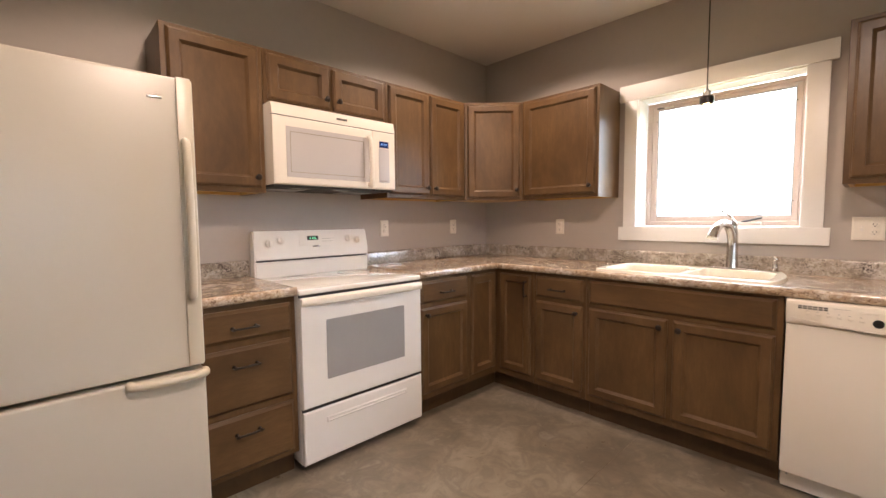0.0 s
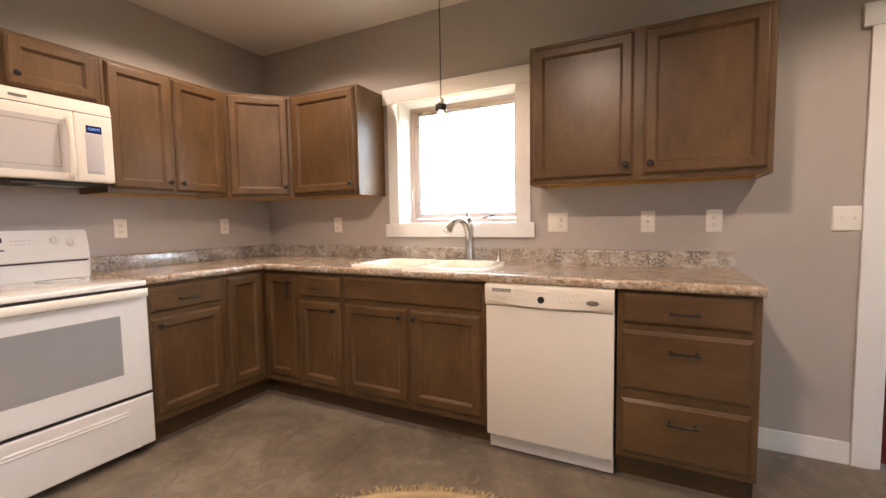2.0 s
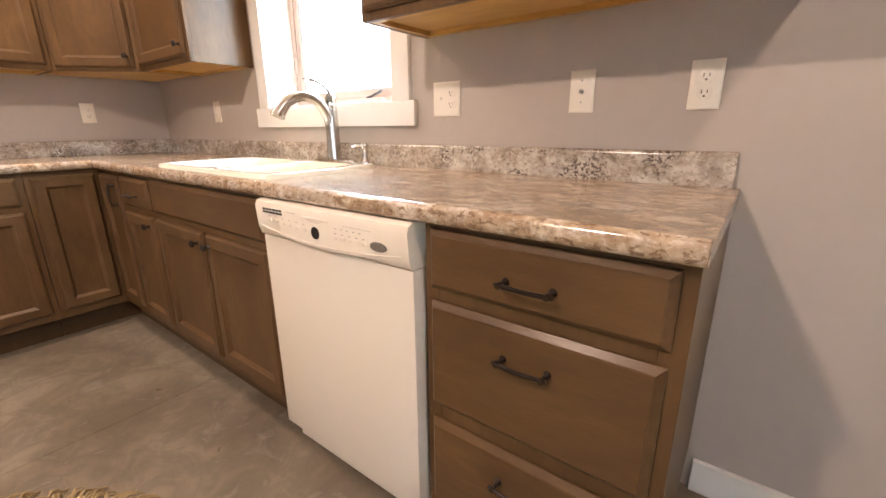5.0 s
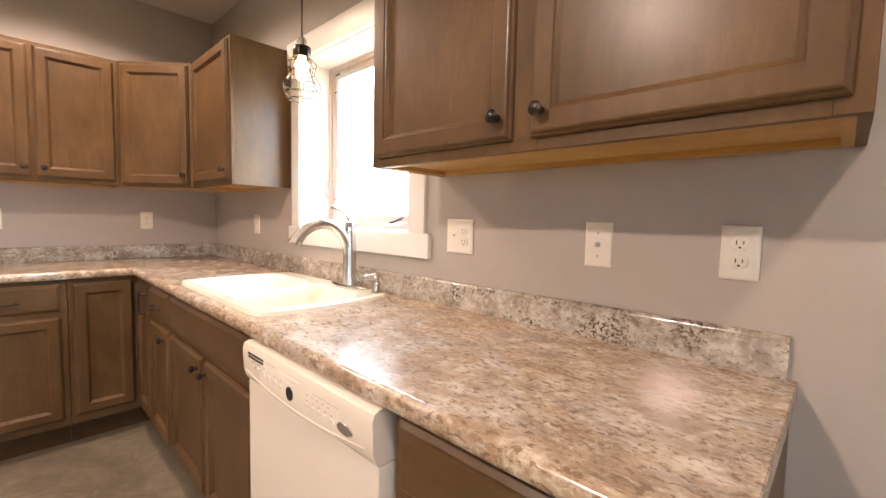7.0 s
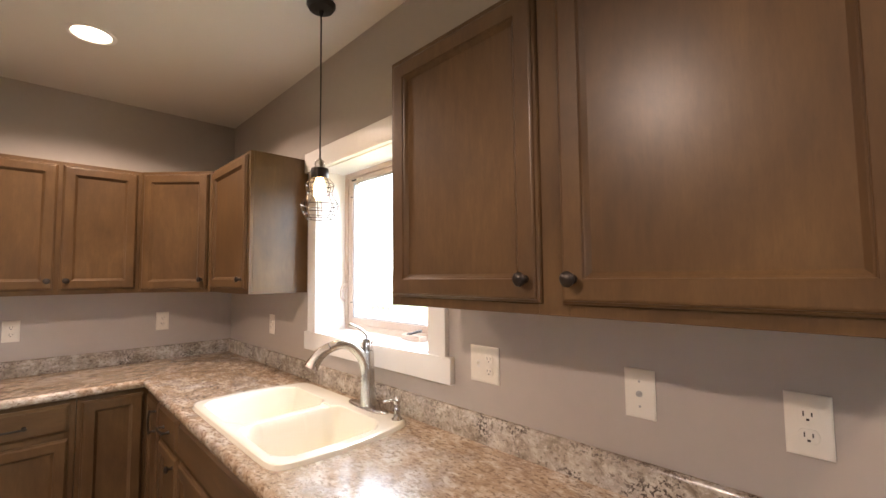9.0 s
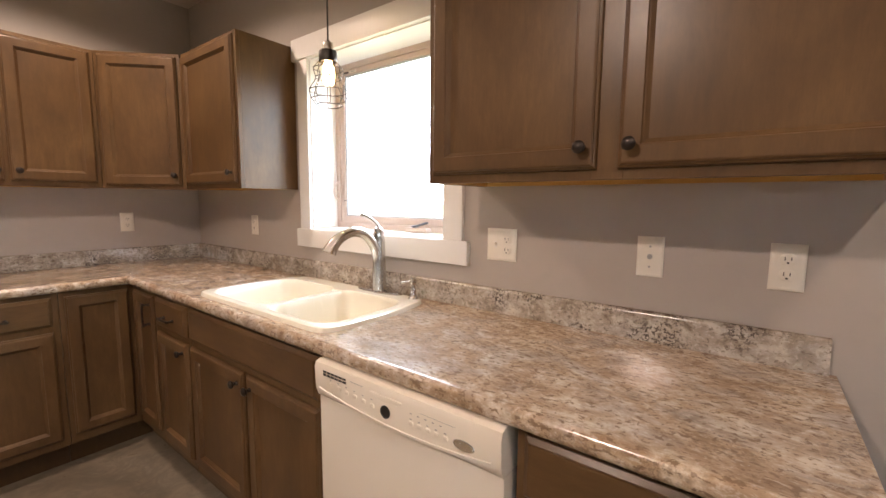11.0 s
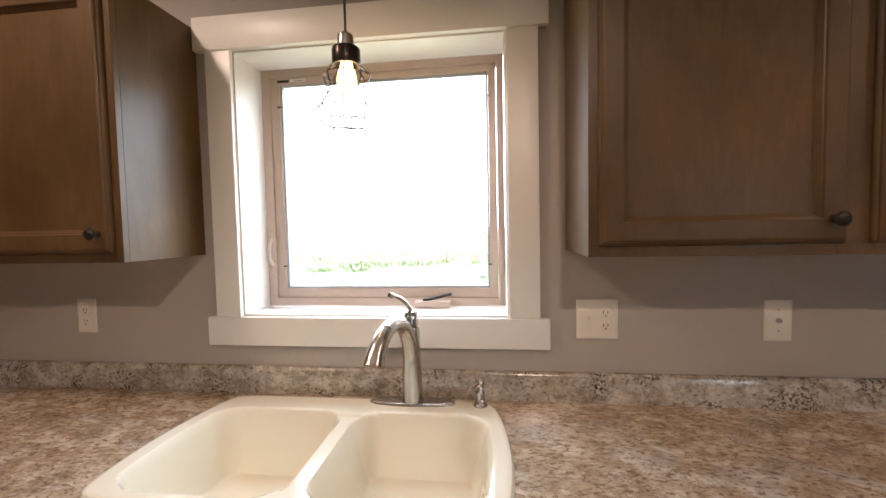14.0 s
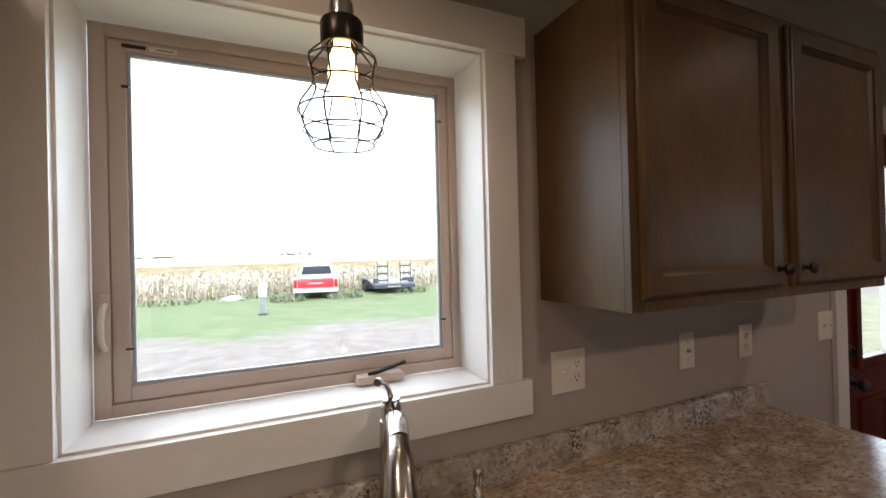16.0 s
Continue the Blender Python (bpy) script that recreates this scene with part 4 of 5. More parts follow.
md = part("door", stepped(bmesh.new(), -0.38, 0.213, MZ0 + 0.014, 1.771, [(0, 0), (0, 0.018), (0.004, 0.021), (0.012, 0.022), (0.03, 0.022)], MF), BISQUE, mw)
fr = part("window_border", stepped(bmesh.new(), -0.312, 0.19, 1.466, 1.722, [(0, -0.002), (0, 0.002), (0.012, 0.0022)], MF - 0.0222), MW_EDGE, md, "grey window border")
part("window_glass", stepped(bmesh.new(), -0.292, 0.152, 1.49, 1.698, [(0, -0.001), (0, 0.001), (0.004, -0.0006)], MF - 0.0248), MW_GLASS, md, "taupe screened glass")
bm = bmesh.new()
pts = arc([(0.186, MF - 0.022, 1.445), (0.186, MF - 0.05, 1.47), (0.186, MF - 0.058, 1.585), (0.186, MF - 0.05, 1.70), (0.186, MF - 0.022, 1.728)], 6)
tube(bm, pts, 0.013, 12)
part("handle", bm, BISQUE_SHINY, md, "cream bowed vertical handle")
mp = part("control_panel", stepped(bmesh.new(), 0.216, 0.38, MZ0 + 0.014, 1.771, [(0, 0), (0, 0.018), (0.004, 0.021), (0.012, 0.022), (0.03, 0.022)], MF), BISQUE, mw)
part("keypad", boxed(0.258, 0.334, MF - 0.0236, MF - 0.0222, 1.468, 1.672, bev=0.0005), KEYPAD, mp)
part("display", boxed(0.262, 0.33, MF - 0.0238, MF - 0.0222, 1.676, 1.714), BLUE_FACE, mp, "dark blue display")
bm = bmesh.new()
for q in (0.277, 0.29, 0.303, 0.316):
    box(bm, q - 0.004, q - 0.0028, MF - 0.0246, MF - 0.0239, 1.690, 1.702)
    box(bm, q - 0.004, q + 0.004, MF - 0.0246, MF - 0.0239, 1.7005, 1.702)
    box(bm, q + 0.0028, q + 0.004, MF - 0.0246, MF - 0.0239, 1.690, 1.702)
part("display_digits", bm, LED_BLUE, mp, "blue lit digits")
part("keypad_print", boxed(0.268, 0.322, MF - 0.0241, MF - 0.0237, 1.474, 1.48), GREY_PRINT, mp)
part("strip_gap", boxed(-0.378, 0.378, MF - 0.018, MF - 0.0005, 1.7712, 1.7748), DARK_GAP, mw, "thin dark gap under the vent strip")
part("badge", boxed(-0.02, 0.045, MF - 0.0222, MF - 0.0165, 1.797, 1.808, bev=0.002), BADGE, mw)

# ---- refrigerator ----
fx0, fx1, fzt = -3.375, -2.548, 1.752
fr = thing("refrigerator", Matrix.Translation((0, 0, 0)), "cream bottom-freezer refrigerator with full-height handle", "refrigerator")
part("cabinet", boxed(fx0 + 0.006, fx1 - 0.006, -0.665, -0.03, 0.02, fzt - 0.012, bev=0.005), FRIDGE, fr)
for q in (fx0 + 0.06, fx1 - 0.06):
    for yy in (-0.6, -0.1):
        part("foot", turned(bmesh.new(), [(0, 0), (0.02, 0), (0.02, 0.018), (0, 0.018)], Matrix.Translation((q, yy, 0.001)), 12), BLACK, fr)
part("door_gasket", boxed(fx0 + 0.012, fx1 - 0.012, -0.679, -0.6655, 0.07, fzt - 0.01), DARK_GAP, fr)
ud = part("fridge_door", boxed(fx0, fx1, -0.752, -0.68, 0.698, fzt, bev=0.012, seg=4), FRIDGE, fr)
ld = part("freezer_drawer", boxed(fx0, fx1, -0.752, -0.68, 0.075, 0.682, bev=0.012, seg=4), FRIDGE, fr)
part("kick_grille", boxed(fx0 + 0.02, fx1 - 0.02, -0.66, -0.655, 0.012, 0.07), DARK_GAP, fr)
part("edge_trim", boxed(fx1 - 0.055, fx1 - 0.006, -0.762, -0.7515, 0.705, fzt - 0.004, bev=0.004), FRIDGE_TRIM, ud, "yellowed cream edge trim")
bm = bmesh.new()
pts = arc([(fx1 - 0.036, -0.757, 0.965), (fx1 - 0.036, -0.788, 0.99), (fx1 - 0.036, -0.80, 1.25), (fx1 - 0.036, -0.788, 1.50), (fx1 - 0.036, -0.757, 1.525)], 6)
tube(bm, pts, 0.0135, 12)
part("handle", bm, FRIDGE_TRIM, ud, "yellowed cream bowed handle")
bm = bmesh.new()
pts = arc([(fx1 - 0.235, -0.752, 0.678), (fx1 - 0.222, -0.776, 0.674), (fx1 - 0.12, -0.785, 0.672), (fx1 - 0.016, -0.778, 0.672), (fx1 - 0.004, -0.755, 0.676)], 6)
tube(bm, pts, 0.015, 12)
part("drawer_handle", bm, FRIDGE_TRIM, ld, "yellowed cream drawer handle")
part("badge", boxed(fx1 - 0.142, fx1 - 0.097, -0.7545, -0.7515, 1.668, 1.676, bev=0.001), BADGE, ud)
part("hinge_cover", boxed(fx1 - 0.05, fx1 - 0.004, -0.74, -0.66, fzt + 0.0005, fzt + 0.008, bev=0.003), FRIDGE, fr)

# ---- dishwasher ----
dw = thing("dishwasher", WINDOW_WALL @ Matrix.Translation((2.553, 0, 0)), "cream built-in dishwasher with curved control panel", "dishwasher")
DH = 0.302
part("tub", boxed(-DH + 0.01, DH - 0.01, -0.575, -0.02, 0.03, 0.878), DARK_GAP, dw)
part("door_panel", boxed(-DH, DH, -0.632, -0.576, 0.098, 0.772, bev=0.005), BISQUE, dw)
bm = bmesh.new()
n = 24
rows_d = []
for i in range(n + 1):
    q = 2 * i / n - 1
    sag = 0.022 * (1 - q * q)
    rows_d.append([bm.verts.new((q * DH, y, z)) for y, z in ((-0.576, 0.774), (-0.632, 0.774), (-0.637, 0.7765), (-0.645 - sag * 0.15, 0.80 - sag), (-0.648, 0.862), (-0.643, 0.876), (-0.632, 0.8815), (-0.576, 0.8815))])
for a, b in zip(rows_d, rows_d[1:]):
    for k in range(8):
        bm.faces.new((a[k], a[(k + 1) % 8], b[(k + 1) % 8], b[k]))
bm.faces.new(rows_d[0])
bm.faces.new(rows_d[-1][::-1])
cp = part("control_panel", bm, BISQUE_SHINY, dw)
PF = -0.6478
for k in range(6):
    for j in range(2):
        part("vent_slot", boxed(-0.262 + k * 0.0165, -0.2495 + k * 0.0165, PF - 0.0012, PF + 0.002, 0.846 + j * 0.009, 0.8515 + j * 0.009), BLACK, cp)
part("dial_seat", turned(bmesh.new(), [(0, 0.0), (0.0165, 0.0), (0.0165, 0.002), (0.0145, 0.002), (0.014, 0.0005), (0, 0.0005)], Matrix.Translation((-0.02, PF, 0.817)) @ pose(0, 0, 0, 90), 24), BLACK, cp, "dark round dial hole")
for k in range(6):
    part("button", boxed(-0.235 + k * 0.0325, -0.221 + k * 0.0325, PF - 0.0022, PF + 0.003, 0.822 - k * 0.0016, 0.8325 - k * 0.0016, bev=0.002), BISQUE_SHINY, cp)
for k in range(5):
    part("button", boxed(0.058 + k * 0.025, 0.071 + k * 0.025, PF - 0.0022, PF + 0.003, 0.812, 0.822, bev=0.002), BISQUE_SHINY, cp)
bm = bmesh.new()
for k in range(6):
    box(bm, -0.234 + k * 0.0325, -0.228 + k * 0.0325, PF - 0.0008, PF + 0.001, 0.838 - k * 0.001, 0.8405 - k * 0.001)
for k in range(5):
    box(bm, 0.06 + k * 0.022, 0.066 + k * 0.022, PF - 0.0008, PF + 0.001, 0.839, 0.8415)
    box(bm, 0.06 + k * 0.025, 0.066 + k * 0.025, PF - 0.0008, PF + 0.001, 0.826, 0.8285)
box(bm, -0.15, -0.10, PF - 0.0008, PF + 0.001, 0.858, 0.8592)
box(bm, 0.09, 0.19, PF - 0.0008, PF + 0.001, 0.85, 0.8508)
tagged(part("printed_marks", bm, GREY_PRINT, cp), kind="stuff")
bm = turned(bmesh.new(), [(0, 0.0022), (0.026, 0.0018), (0.028, 0.0)], Matrix.Translation((0.212, PF, 0.817)) @ pose(0, 0, 0, 90), 28)
for v in bm.verts:
    v.co.z = 0.817 + (v.co.z - 0.817) * 0.42
part("badge", bm, BADGE, cp, "oval silver badge")
bm = bmesh.new()
swept(bm, [(0.6475, 0.853), (0.6515, 0.8535), (0.6505, 0.8565), (0.6475, 0.857)], lambda d: -0.07, lambda d: 0.035)
part("latch_lip", bm, BISQUE_SHINY, cp)
bm = bmesh.new()
tube(bm, [(DH * 0.93 * q, PF - 0.0005, 0.806 - 0.021 * (1 - q * q)) for q in [k / 12 - 1 for k in range(25)]], 0.0016, 6)
part("panel_bead", bm, BISQUE_SHINY, cp)
part("latch_scoop", tube(bmesh.new(), [(-0.02 + 0.05 * q, PF + 0.001, 0.853 - 0.014 * (1 - q * q)) for q in [k / 8 - 1 for k in range(17)]], 0.0022, 6), BISQUE, cp)
part("kick_plate", boxed(-DH, DH, -0.585, -0.576, 0.012, 0.094, bev=0.002), BISQUE, dw)
for q in (-0.28, 0.28):
    part("screw", turned(bmesh.new(), [(0, 0.002), (0.004, 0.0015), (0.005, 0)], Matrix.Translation((q, -0.5851, 0.07)) @ pose(0, 0, 0, 90), 10), STEEL, dw)
    part("foot", boxed(q - 0.015, q + 0.015, -0.57, -0.54, 0.0, 0.03), BLACK, dw)


# ---- wall plates ----
def duplex(parent, cx):
    for s in (-1, 1):
        zc = 0.0195 * s
        bm = bmesh.new()
        turned(bm, [(0.017, 0), (0.0168, 0.0022), (0.015, 0.003), (0, 0.003)], Matrix.Translation((cx, -0.0062, zc)) @ pose(0, 0, 0, 90), 20)
        for v in bm.verts:
            v.co.z = zc + max(-0.0135, min(0.0135, v.co.z - zc))
        face = part("socket", bm, PLATE, parent)
        bm = bmesh.new()
        for q, h in ((-0.0063, 0.0048), (0.0063, 0.0038)):
            box(bm, cx + q - 0.0011, cx + q + 0.0011, -0.0096, -0.009, zc + 0.003 - h, zc + 0.003 + h)
        box(bm, cx - 0.0024, cx + 0.0024, -0.0096, -0.009, zc - 0.0095, zc - 0.0055)
        part("slots", bm, SLOT, face, "dark socket slots", smooth=False)
    part("screw", turned(bmesh.new(), [(0.003, 0), (0.0025, 0.001), (0, 0.0012)], Matrix.Translation((cx, -0.0063, 0)) @ pose(0, 0, 0, 90), 10), PLATE, parent)


def toggle(parent, cx):
    part("toggle_slot", boxed(cx - 0.0052, cx + 0.0052, -0.0066, -0.006, -0.012, 0.012), WHITE_PLASTIC, parent)
    bm = boxed(cx - 0.004, cx + 0.004, -0.0165, -0.006, -0.001, 0.008, bev=0.0015)
    part("toggle", bm, PLATE, parent)
    for s in (-0.03, 0.03):
        part("screw", turned(bmesh.new(), [(0.003, 0), (0.0025, 0.001), (0, 0.0012)], Matrix.Translation((cx, -0.0063, s)) @ pose(0, 0, 0, 90), 10), PLATE, parent)


def plate(name, m, u, z, kinds, label):
    t = thing(name, m @ Matrix.Translation((u, -0.0005, z)), label, name.replace("_", " "), "ivory wall plates")
    w = 0.036 if len(kinds) == 1 else 0.0595
    part("plate", stepped(bmesh.new(), -w, w, -0.059, 0.059, [(0, 0), (0.0002, 0.003), (0.004, 0.0058), (0.012, 0.006)]), PLATE, t)
    for k, kind in enumerate(kinds):
        cx = 0.0 if len(kinds) == 1 else (-0.023, 0.023)[k]
        if kind == "duplex":
            duplex(t, cx)
        elif kind == "toggle":
            toggle(t, cx)
        elif kind == "coax":
            part("coax_jack", turned(bmesh.new(), [(0.0075, 0), (0.0075, 0.002), (0.0048, 0.0025), (0.0048, 0.009), (0.003, 0.009), (0.003, 0.004), (0, 0.004)], Matrix.Translation((cx, -0.006, 0)) @ pose(0, 0, 0, 90), 12), STEEL, t, "small metal jack")
            for s in (-0.03, 0.03):
                part("screw", turned(bmesh.new(), [(0.0032, 0), (0.0025, 0.001), (0, 0.0012)], Matrix.Translation((cx, -0.0063, s)) @ pose(0, 0, 0, 90), 10), STEEL, t)
    return t


for q in (-2.41, -1.155, -0.437):
    plate("wall_outlet", STOVE_WALL, q, 1.18, ["duplex"], "ivory duplex outlet on greige wall above the backsplash")
plate("wall_outlet", WINDOW_WALL, 0.765, 1.177, ["duplex"], "ivory duplex outlet near the inside corner")
plate("wall_outlet", WINDOW_WALL, 2.482, 1.176, ["toggle", "duplex"], "ivory two-gang plate with switch and outlet")
plate("wall_jack", WINDOW_WALL, 2.976, 1.176, ["coax"], "ivory wall plate with one cable jack")
plate("wall_outlet", WINDOW_WALL, 3.288, 1.176, ["duplex"], "ivory duplex outlet below the wide wall cabinet")
plate("light_switch", WINDOW_WALL, 3.818, 1.18, ["toggle", "toggle"], "ivory two-gang toggle switch beside the red door")

# ---- pendant ----
pl = thing("pendant_lamp", Matrix.Translation((-0.245, -1.818, 1.70)), "dark wire-cage pendant lamp with glowing clear bulb", "pendant lamp")
part("canopy", turned(bmesh.new(), [(0, CEIL - 1.70), (0.06, CEIL - 1.70), (0.06, CEIL - 1.708), (0.05, CEIL - 1.724), (0.012, CEIL - 1.732), (0.006, CEIL - 1.75), (0, CEIL - 1.75)], seg=32), BLACK, pl, "black round canopy")
part("cord", tube(bmesh.new(), [(0, 0, CEIL - 1.74), (0.001, 0.0, 0.6), (0, 0, 0.252)], 0.0032, 8), CORD, pl, "dark cloth cord")
part("cap", turned(bmesh.new(), [(0, 0.256), (0.007, 0.255), (0.010, 0.25), (0.019, 0.246), (0.0205, 0.238), (0.0205, 0.214), (0, 0.213)], seg=24), NICKEL, pl, "brushed nickel socket cap")
part("collar", turned(bmesh.new(), [(0, 0.2135), (0.034, 0.2135), (0.0355, 0.21), (0.0355, 0.176), (0.034, 0.172), (0.028, 0.172), (0.028, 0.19), (0, 0.19)], seg=28), BRONZE, pl, "dark bronze collar")
part("bulb", turned(bmesh.new(), [(0, 0.189), (0.013, 0.188), (0.014, 0.172), (0.021, 0.155), (0.0245, 0.13), (0.023, 0.10), (0.015, 0.084), (0, 0.08)], seg=20), BULB, pl, "glowing warm bulb")
cage = [(0.033, 0.174), (0.052, 0.155), (0.057, 0.145), (0.05, 0.115), (0.052, 0.10), (0.068, 0.075), (0.074, 0.06), (0.066, 0.03), (0.05, 0.006)]
for k in range(8):
    a = 2 * math.pi * k / 8 + 0.2
    part("cage_wire", tube(bmesh.new(), arc([(rr * math.cos(a), rr * math.sin(a), zz) for rr, zz in cage], 4), 0.0016, 6), BRONZE, pl)
for rr, zz in ((0.0565, 0.146), (0.05, 0.112), (0.074, 0.062), (0.066, 0.03), (0.05, 0.006)):
    part("cage_ring", tube(bmesh.new(), [(rr * math.cos(2 * math.pi * k / 28), rr * math.sin(2 * math.pi * k / 28), zz) for k in range(28)], 0.0016, 6, True), BRONZE, pl)

# ---- recessed lights ----
for cx, cy, watts, cone in CANS:
    t = thing("recessed_light", Matrix.Translation((cx, cy, CEIL)), "white round recessed ceiling light, switched on", "ceiling light", "recessed ceiling lights")
    part("trim_ring", turned(bmesh.new(), [(0.095, 0.0), (0.094, -0.004), (0.080, -0.007), (0.074, -0.003), (0.074, 0.0)], seg=36), TRIM, t)
    part("lens", turned(bmesh.new(), [(0.0735, -0.001), (0.05, -0.0022), (0, -0.003)], seg=36), CAN_GLOW, t, "glowing frosted lens")

# ---- rug ----
rug = thing("rug", Matrix.Translation((-1.87, -2.48, 0)), "round natural jute rug with shaggy fringe", "rug")
for k in range(25):
    rr = 0.035 * k + 0.02
    bm = tube(bmesh.new(), [(rr * math.cos(2 * math.pi * j / 48), rr * math.sin(2 * math.pi * j / 48), 0.0125) for j in range(48)], 0.0185, 6, True)
    for v in bm.verts:
        v.co.z = max(0.001, v.co.z * 0.75 + 0.001)
    part("braid", bm, JUTE, rug)
rng = random.Random(4)
bm = bmesh.new()
for k in range(900):
    a = rng.uniform(0, 2 * math.pi)
    c0, s0 = math.cos(a), math.sin(a)
    r0, r1 = 0.855, 0.895 + rng.uniform(0, 0.045)
    w = rng.uniform(-0.03, 0.03)
    h = rng.uniform(0.006, 0.026)
    p = [Vector((r0 * c0, r0 * s0, 0.014)), Vector(((r0 + r1) / 2 * c0 - w * s0 * 0.5, (r0 + r1) / 2 * s0 + w * c0 * 0.5, h + 0.01)), Vector((r1 * c0 - w * s0, r1 * s0 + w * c0, 0.003))]
    tube(bm, p, [0.0035, 0.003, 0.0015], 4)
tagged(part("fringe", bm, JUTE, rug), kind="stuff")


# ---- outdoors ----
GZ = -0.145


def ground_mat():
    n = Nodes("gravel_and_lawn")
    v = n.where(world_space=True)
    sep = n.t.nodes.new("ShaderNodeSeparateXYZ")
    n.link(v, sep.inputs[0])
    a, b, c = n.noise(v, 0.35, 5, 0.6), n.noise(v, 3.0, 6, 0.7), n.noise(v, 40, 4, 0.7)
    gravel = n.ramp(b, [(0.3, (0.11, 0.088, 0.07)), (0.55, (0.165, 0.138, 0.118)), (0.75, (0.24, 0.215, 0.19))])
    gravel = n.mix(n.span(c, 0.5, 0.7, 0, 0.5), gravel, (0.16, 0.13, 0.11))
    lawn = n.ramp(b, [(0.3, (0.055, 0.085, 0.022)), (0.55, (0.095, 0.125, 0.045)), (0.78, (0.16, 0.165, 0.085))])
    add = n.t.nodes.new("ShaderNodeMath")
    add.operation = "MULTIPLY_ADD"
    add.inputs[1].default_value = 5.0
    n.link(a, add.inputs[0])
    n.link(sep.outputs[0], add.inputs[2])
    k = n.span(add.outputs[0], 11.0, 12.0, 0, 1)
    near = n.span(add.outputs[0], 7.6, 8.4, 1, 0)
    lawn = n.mix(n.span(n.noise(v, 0.9, 5, 0.65, 0.6), 0.5, 0.68, 0, 0.6), lawn, (0.17, 0.15, 0.085))
    col = n.mix(k, gravel, lawn)
    col = n.mix(n.span(sep.outputs[0], 18.2, 18.5, 0, 1), col, n.ramp(b, [(0.35, (0.16, 0.12, 0.07)), (0.7, (0.30, 0.235, 0.15))]))
    col = n.mix(near, col, n.ramp(b, [(0.35, (0.10, 0.11, 0.04)), (0.7, (0.27, 0.24, 0.17))]))
    n.bump(c, 0.5, 0.02)
    return n.done(col, 0.9)


bm = bmesh.new()
v = [bm.verts.new(p) for p in ((-3000, -2500, GZ), (3000, -2500, GZ), (3000, 2500, GZ), (-3000, 2500, GZ))]
bm.faces.new(v)
structure("ground", bm, ground_mat(), "gravel drive and green lawn")


def straw(name, a, b, c):
    n = Nodes(name)
    info = n.t.nodes.new("ShaderNodeNewGeometry")
    col = n.ramp(info.outputs["Random Per Island"], [(0.0, a), (0.5, b), (1.0, c)])
    return n.done(col, 0.8)


# Corn and weeds are paled: the washed-out haze is put into their colours.
CORN = straw("hazed_ripe_corn", (0.41, 0.36, 0.275), (0.49, 0.435, 0.34), (0.56, 0.51, 0.41))
GRASS = straw("grass_blades", (0.08, 0.12, 0.03), (0.11, 0.155, 0.045), (0.17, 0.19, 0.07))
WEED = straw("weeds", (0.12, 0.15, 0.075), (0.16, 0.185, 0.105), (0.24, 0.23, 0.155))


def blades(name, spots, material, label, category):
    """Many thin bent leaves in one mesh: spots give x, y, z, height, spread, width, turn."""
    verts, faces = [], []
    for x, y, z, h, s, w, a in spots:
        c0, s0 = math.cos(a), math.sin(a)
        k = len(verts)
        px, py = -s0 * w, c0 * w
        verts += [(x - px, y - py, z), (x + px, y + py, z), (x + c0 * s * 0.35 + px, y + s0 * s * 0.35 + py, z + h * 0.7), (x + c0 * s * 0.35 - px, y + s0 * s * 0.35 - py, z + h * 0.7), (x + c0 * s, y + s0 * s, z + h)]
        faces += [(k, k + 1, k + 2, k + 3), (k + 3, k + 2, k + 4)]
    me = bpy.data.meshes.new(name)
    me.from_pydata(verts, [], faces)
    me.materials.append(material)
    ob = new(name, me)
    return tagged(ob, label, category, kind="stuff")


rng = random.Random(11)
spots = []
for row in range(34):
    x = 18.6 + row * 0.76
    step = 0.13 if row < 6 else 0.4
    y = -34.0 - row * 0.6
    while y < (75 if row < 4 else 26 + row * 0.6):
        top = 0.84 + rng.uniform(-0.1, 0.1) + min(row, 24) * 0.011
        jx, jy = x + rng.uniform(-0.12, 0.12), y + rng.uniform(-0.08, 0.08)
        spots.append((jx, jy, GZ, top - GZ, rng.uniform(0.0, 0.12), 0.022, rng.uniform(0, 6.28)))
        for k in range(4 if row < 5 else 2):
            spots.append((jx, jy, GZ + rng.uniform(0.0, 0.82) * (top - GZ), rng.uniform(0.05, 0.3), rng.uniform(0.25, 0.5), 0.032, rng.uniform(0, 6.28)))
        y += step * rng.uniform(0.7, 1.3)
blades("corn_field", spots, CORN, "ripe straw-coloured corn standing in rows", "corn field")


def field_mat():
    n = Nodes("far_corn_tops")
    v = n.where((1, 0.35, 1), True)
    a, b = n.noise(v, 0.05, 5), n.noise(v, 2.5, 5, 0.7)
    c = n.mix(a, (0.36, 0.28, 0.17), (0.46, 0.37, 0.24))
    c = n.mix(n.span(b, 0.45, 0.7, 0, 0.6), c, (0.27, 0.2, 0.11))
    n.bump(b, 1.0, 0.3)
    return n.done(c, 0.95)


bm = bmesh.new()
nx = [24, 45, 80, 160, 400, 900]
rows_f = [[bm.verts.new((x, y, 1.08 + (0.0 if x < 30 else 0.06 if x < 100 else 0.1))) for y in (-900, -300, -80, 0, 80, 300, 900)] for x in nx]
for a, b in zip(rows_f, rows_f[1:]):
    for k in range(6):
        bm.faces.new((a[k], a[k + 1], b[k + 1], b[k]))
low = [bm.verts.new((24, y, GZ)) for y in (-900, -300, -80, 0, 80, 300, 900)]
for k in range(6):
    bm.faces.new((low[k], low[k + 1], rows_f[0][k + 1], rows_f[0][k]))
structure("backdrop", bm, field_mat(), "far tops of the ripe corn field")

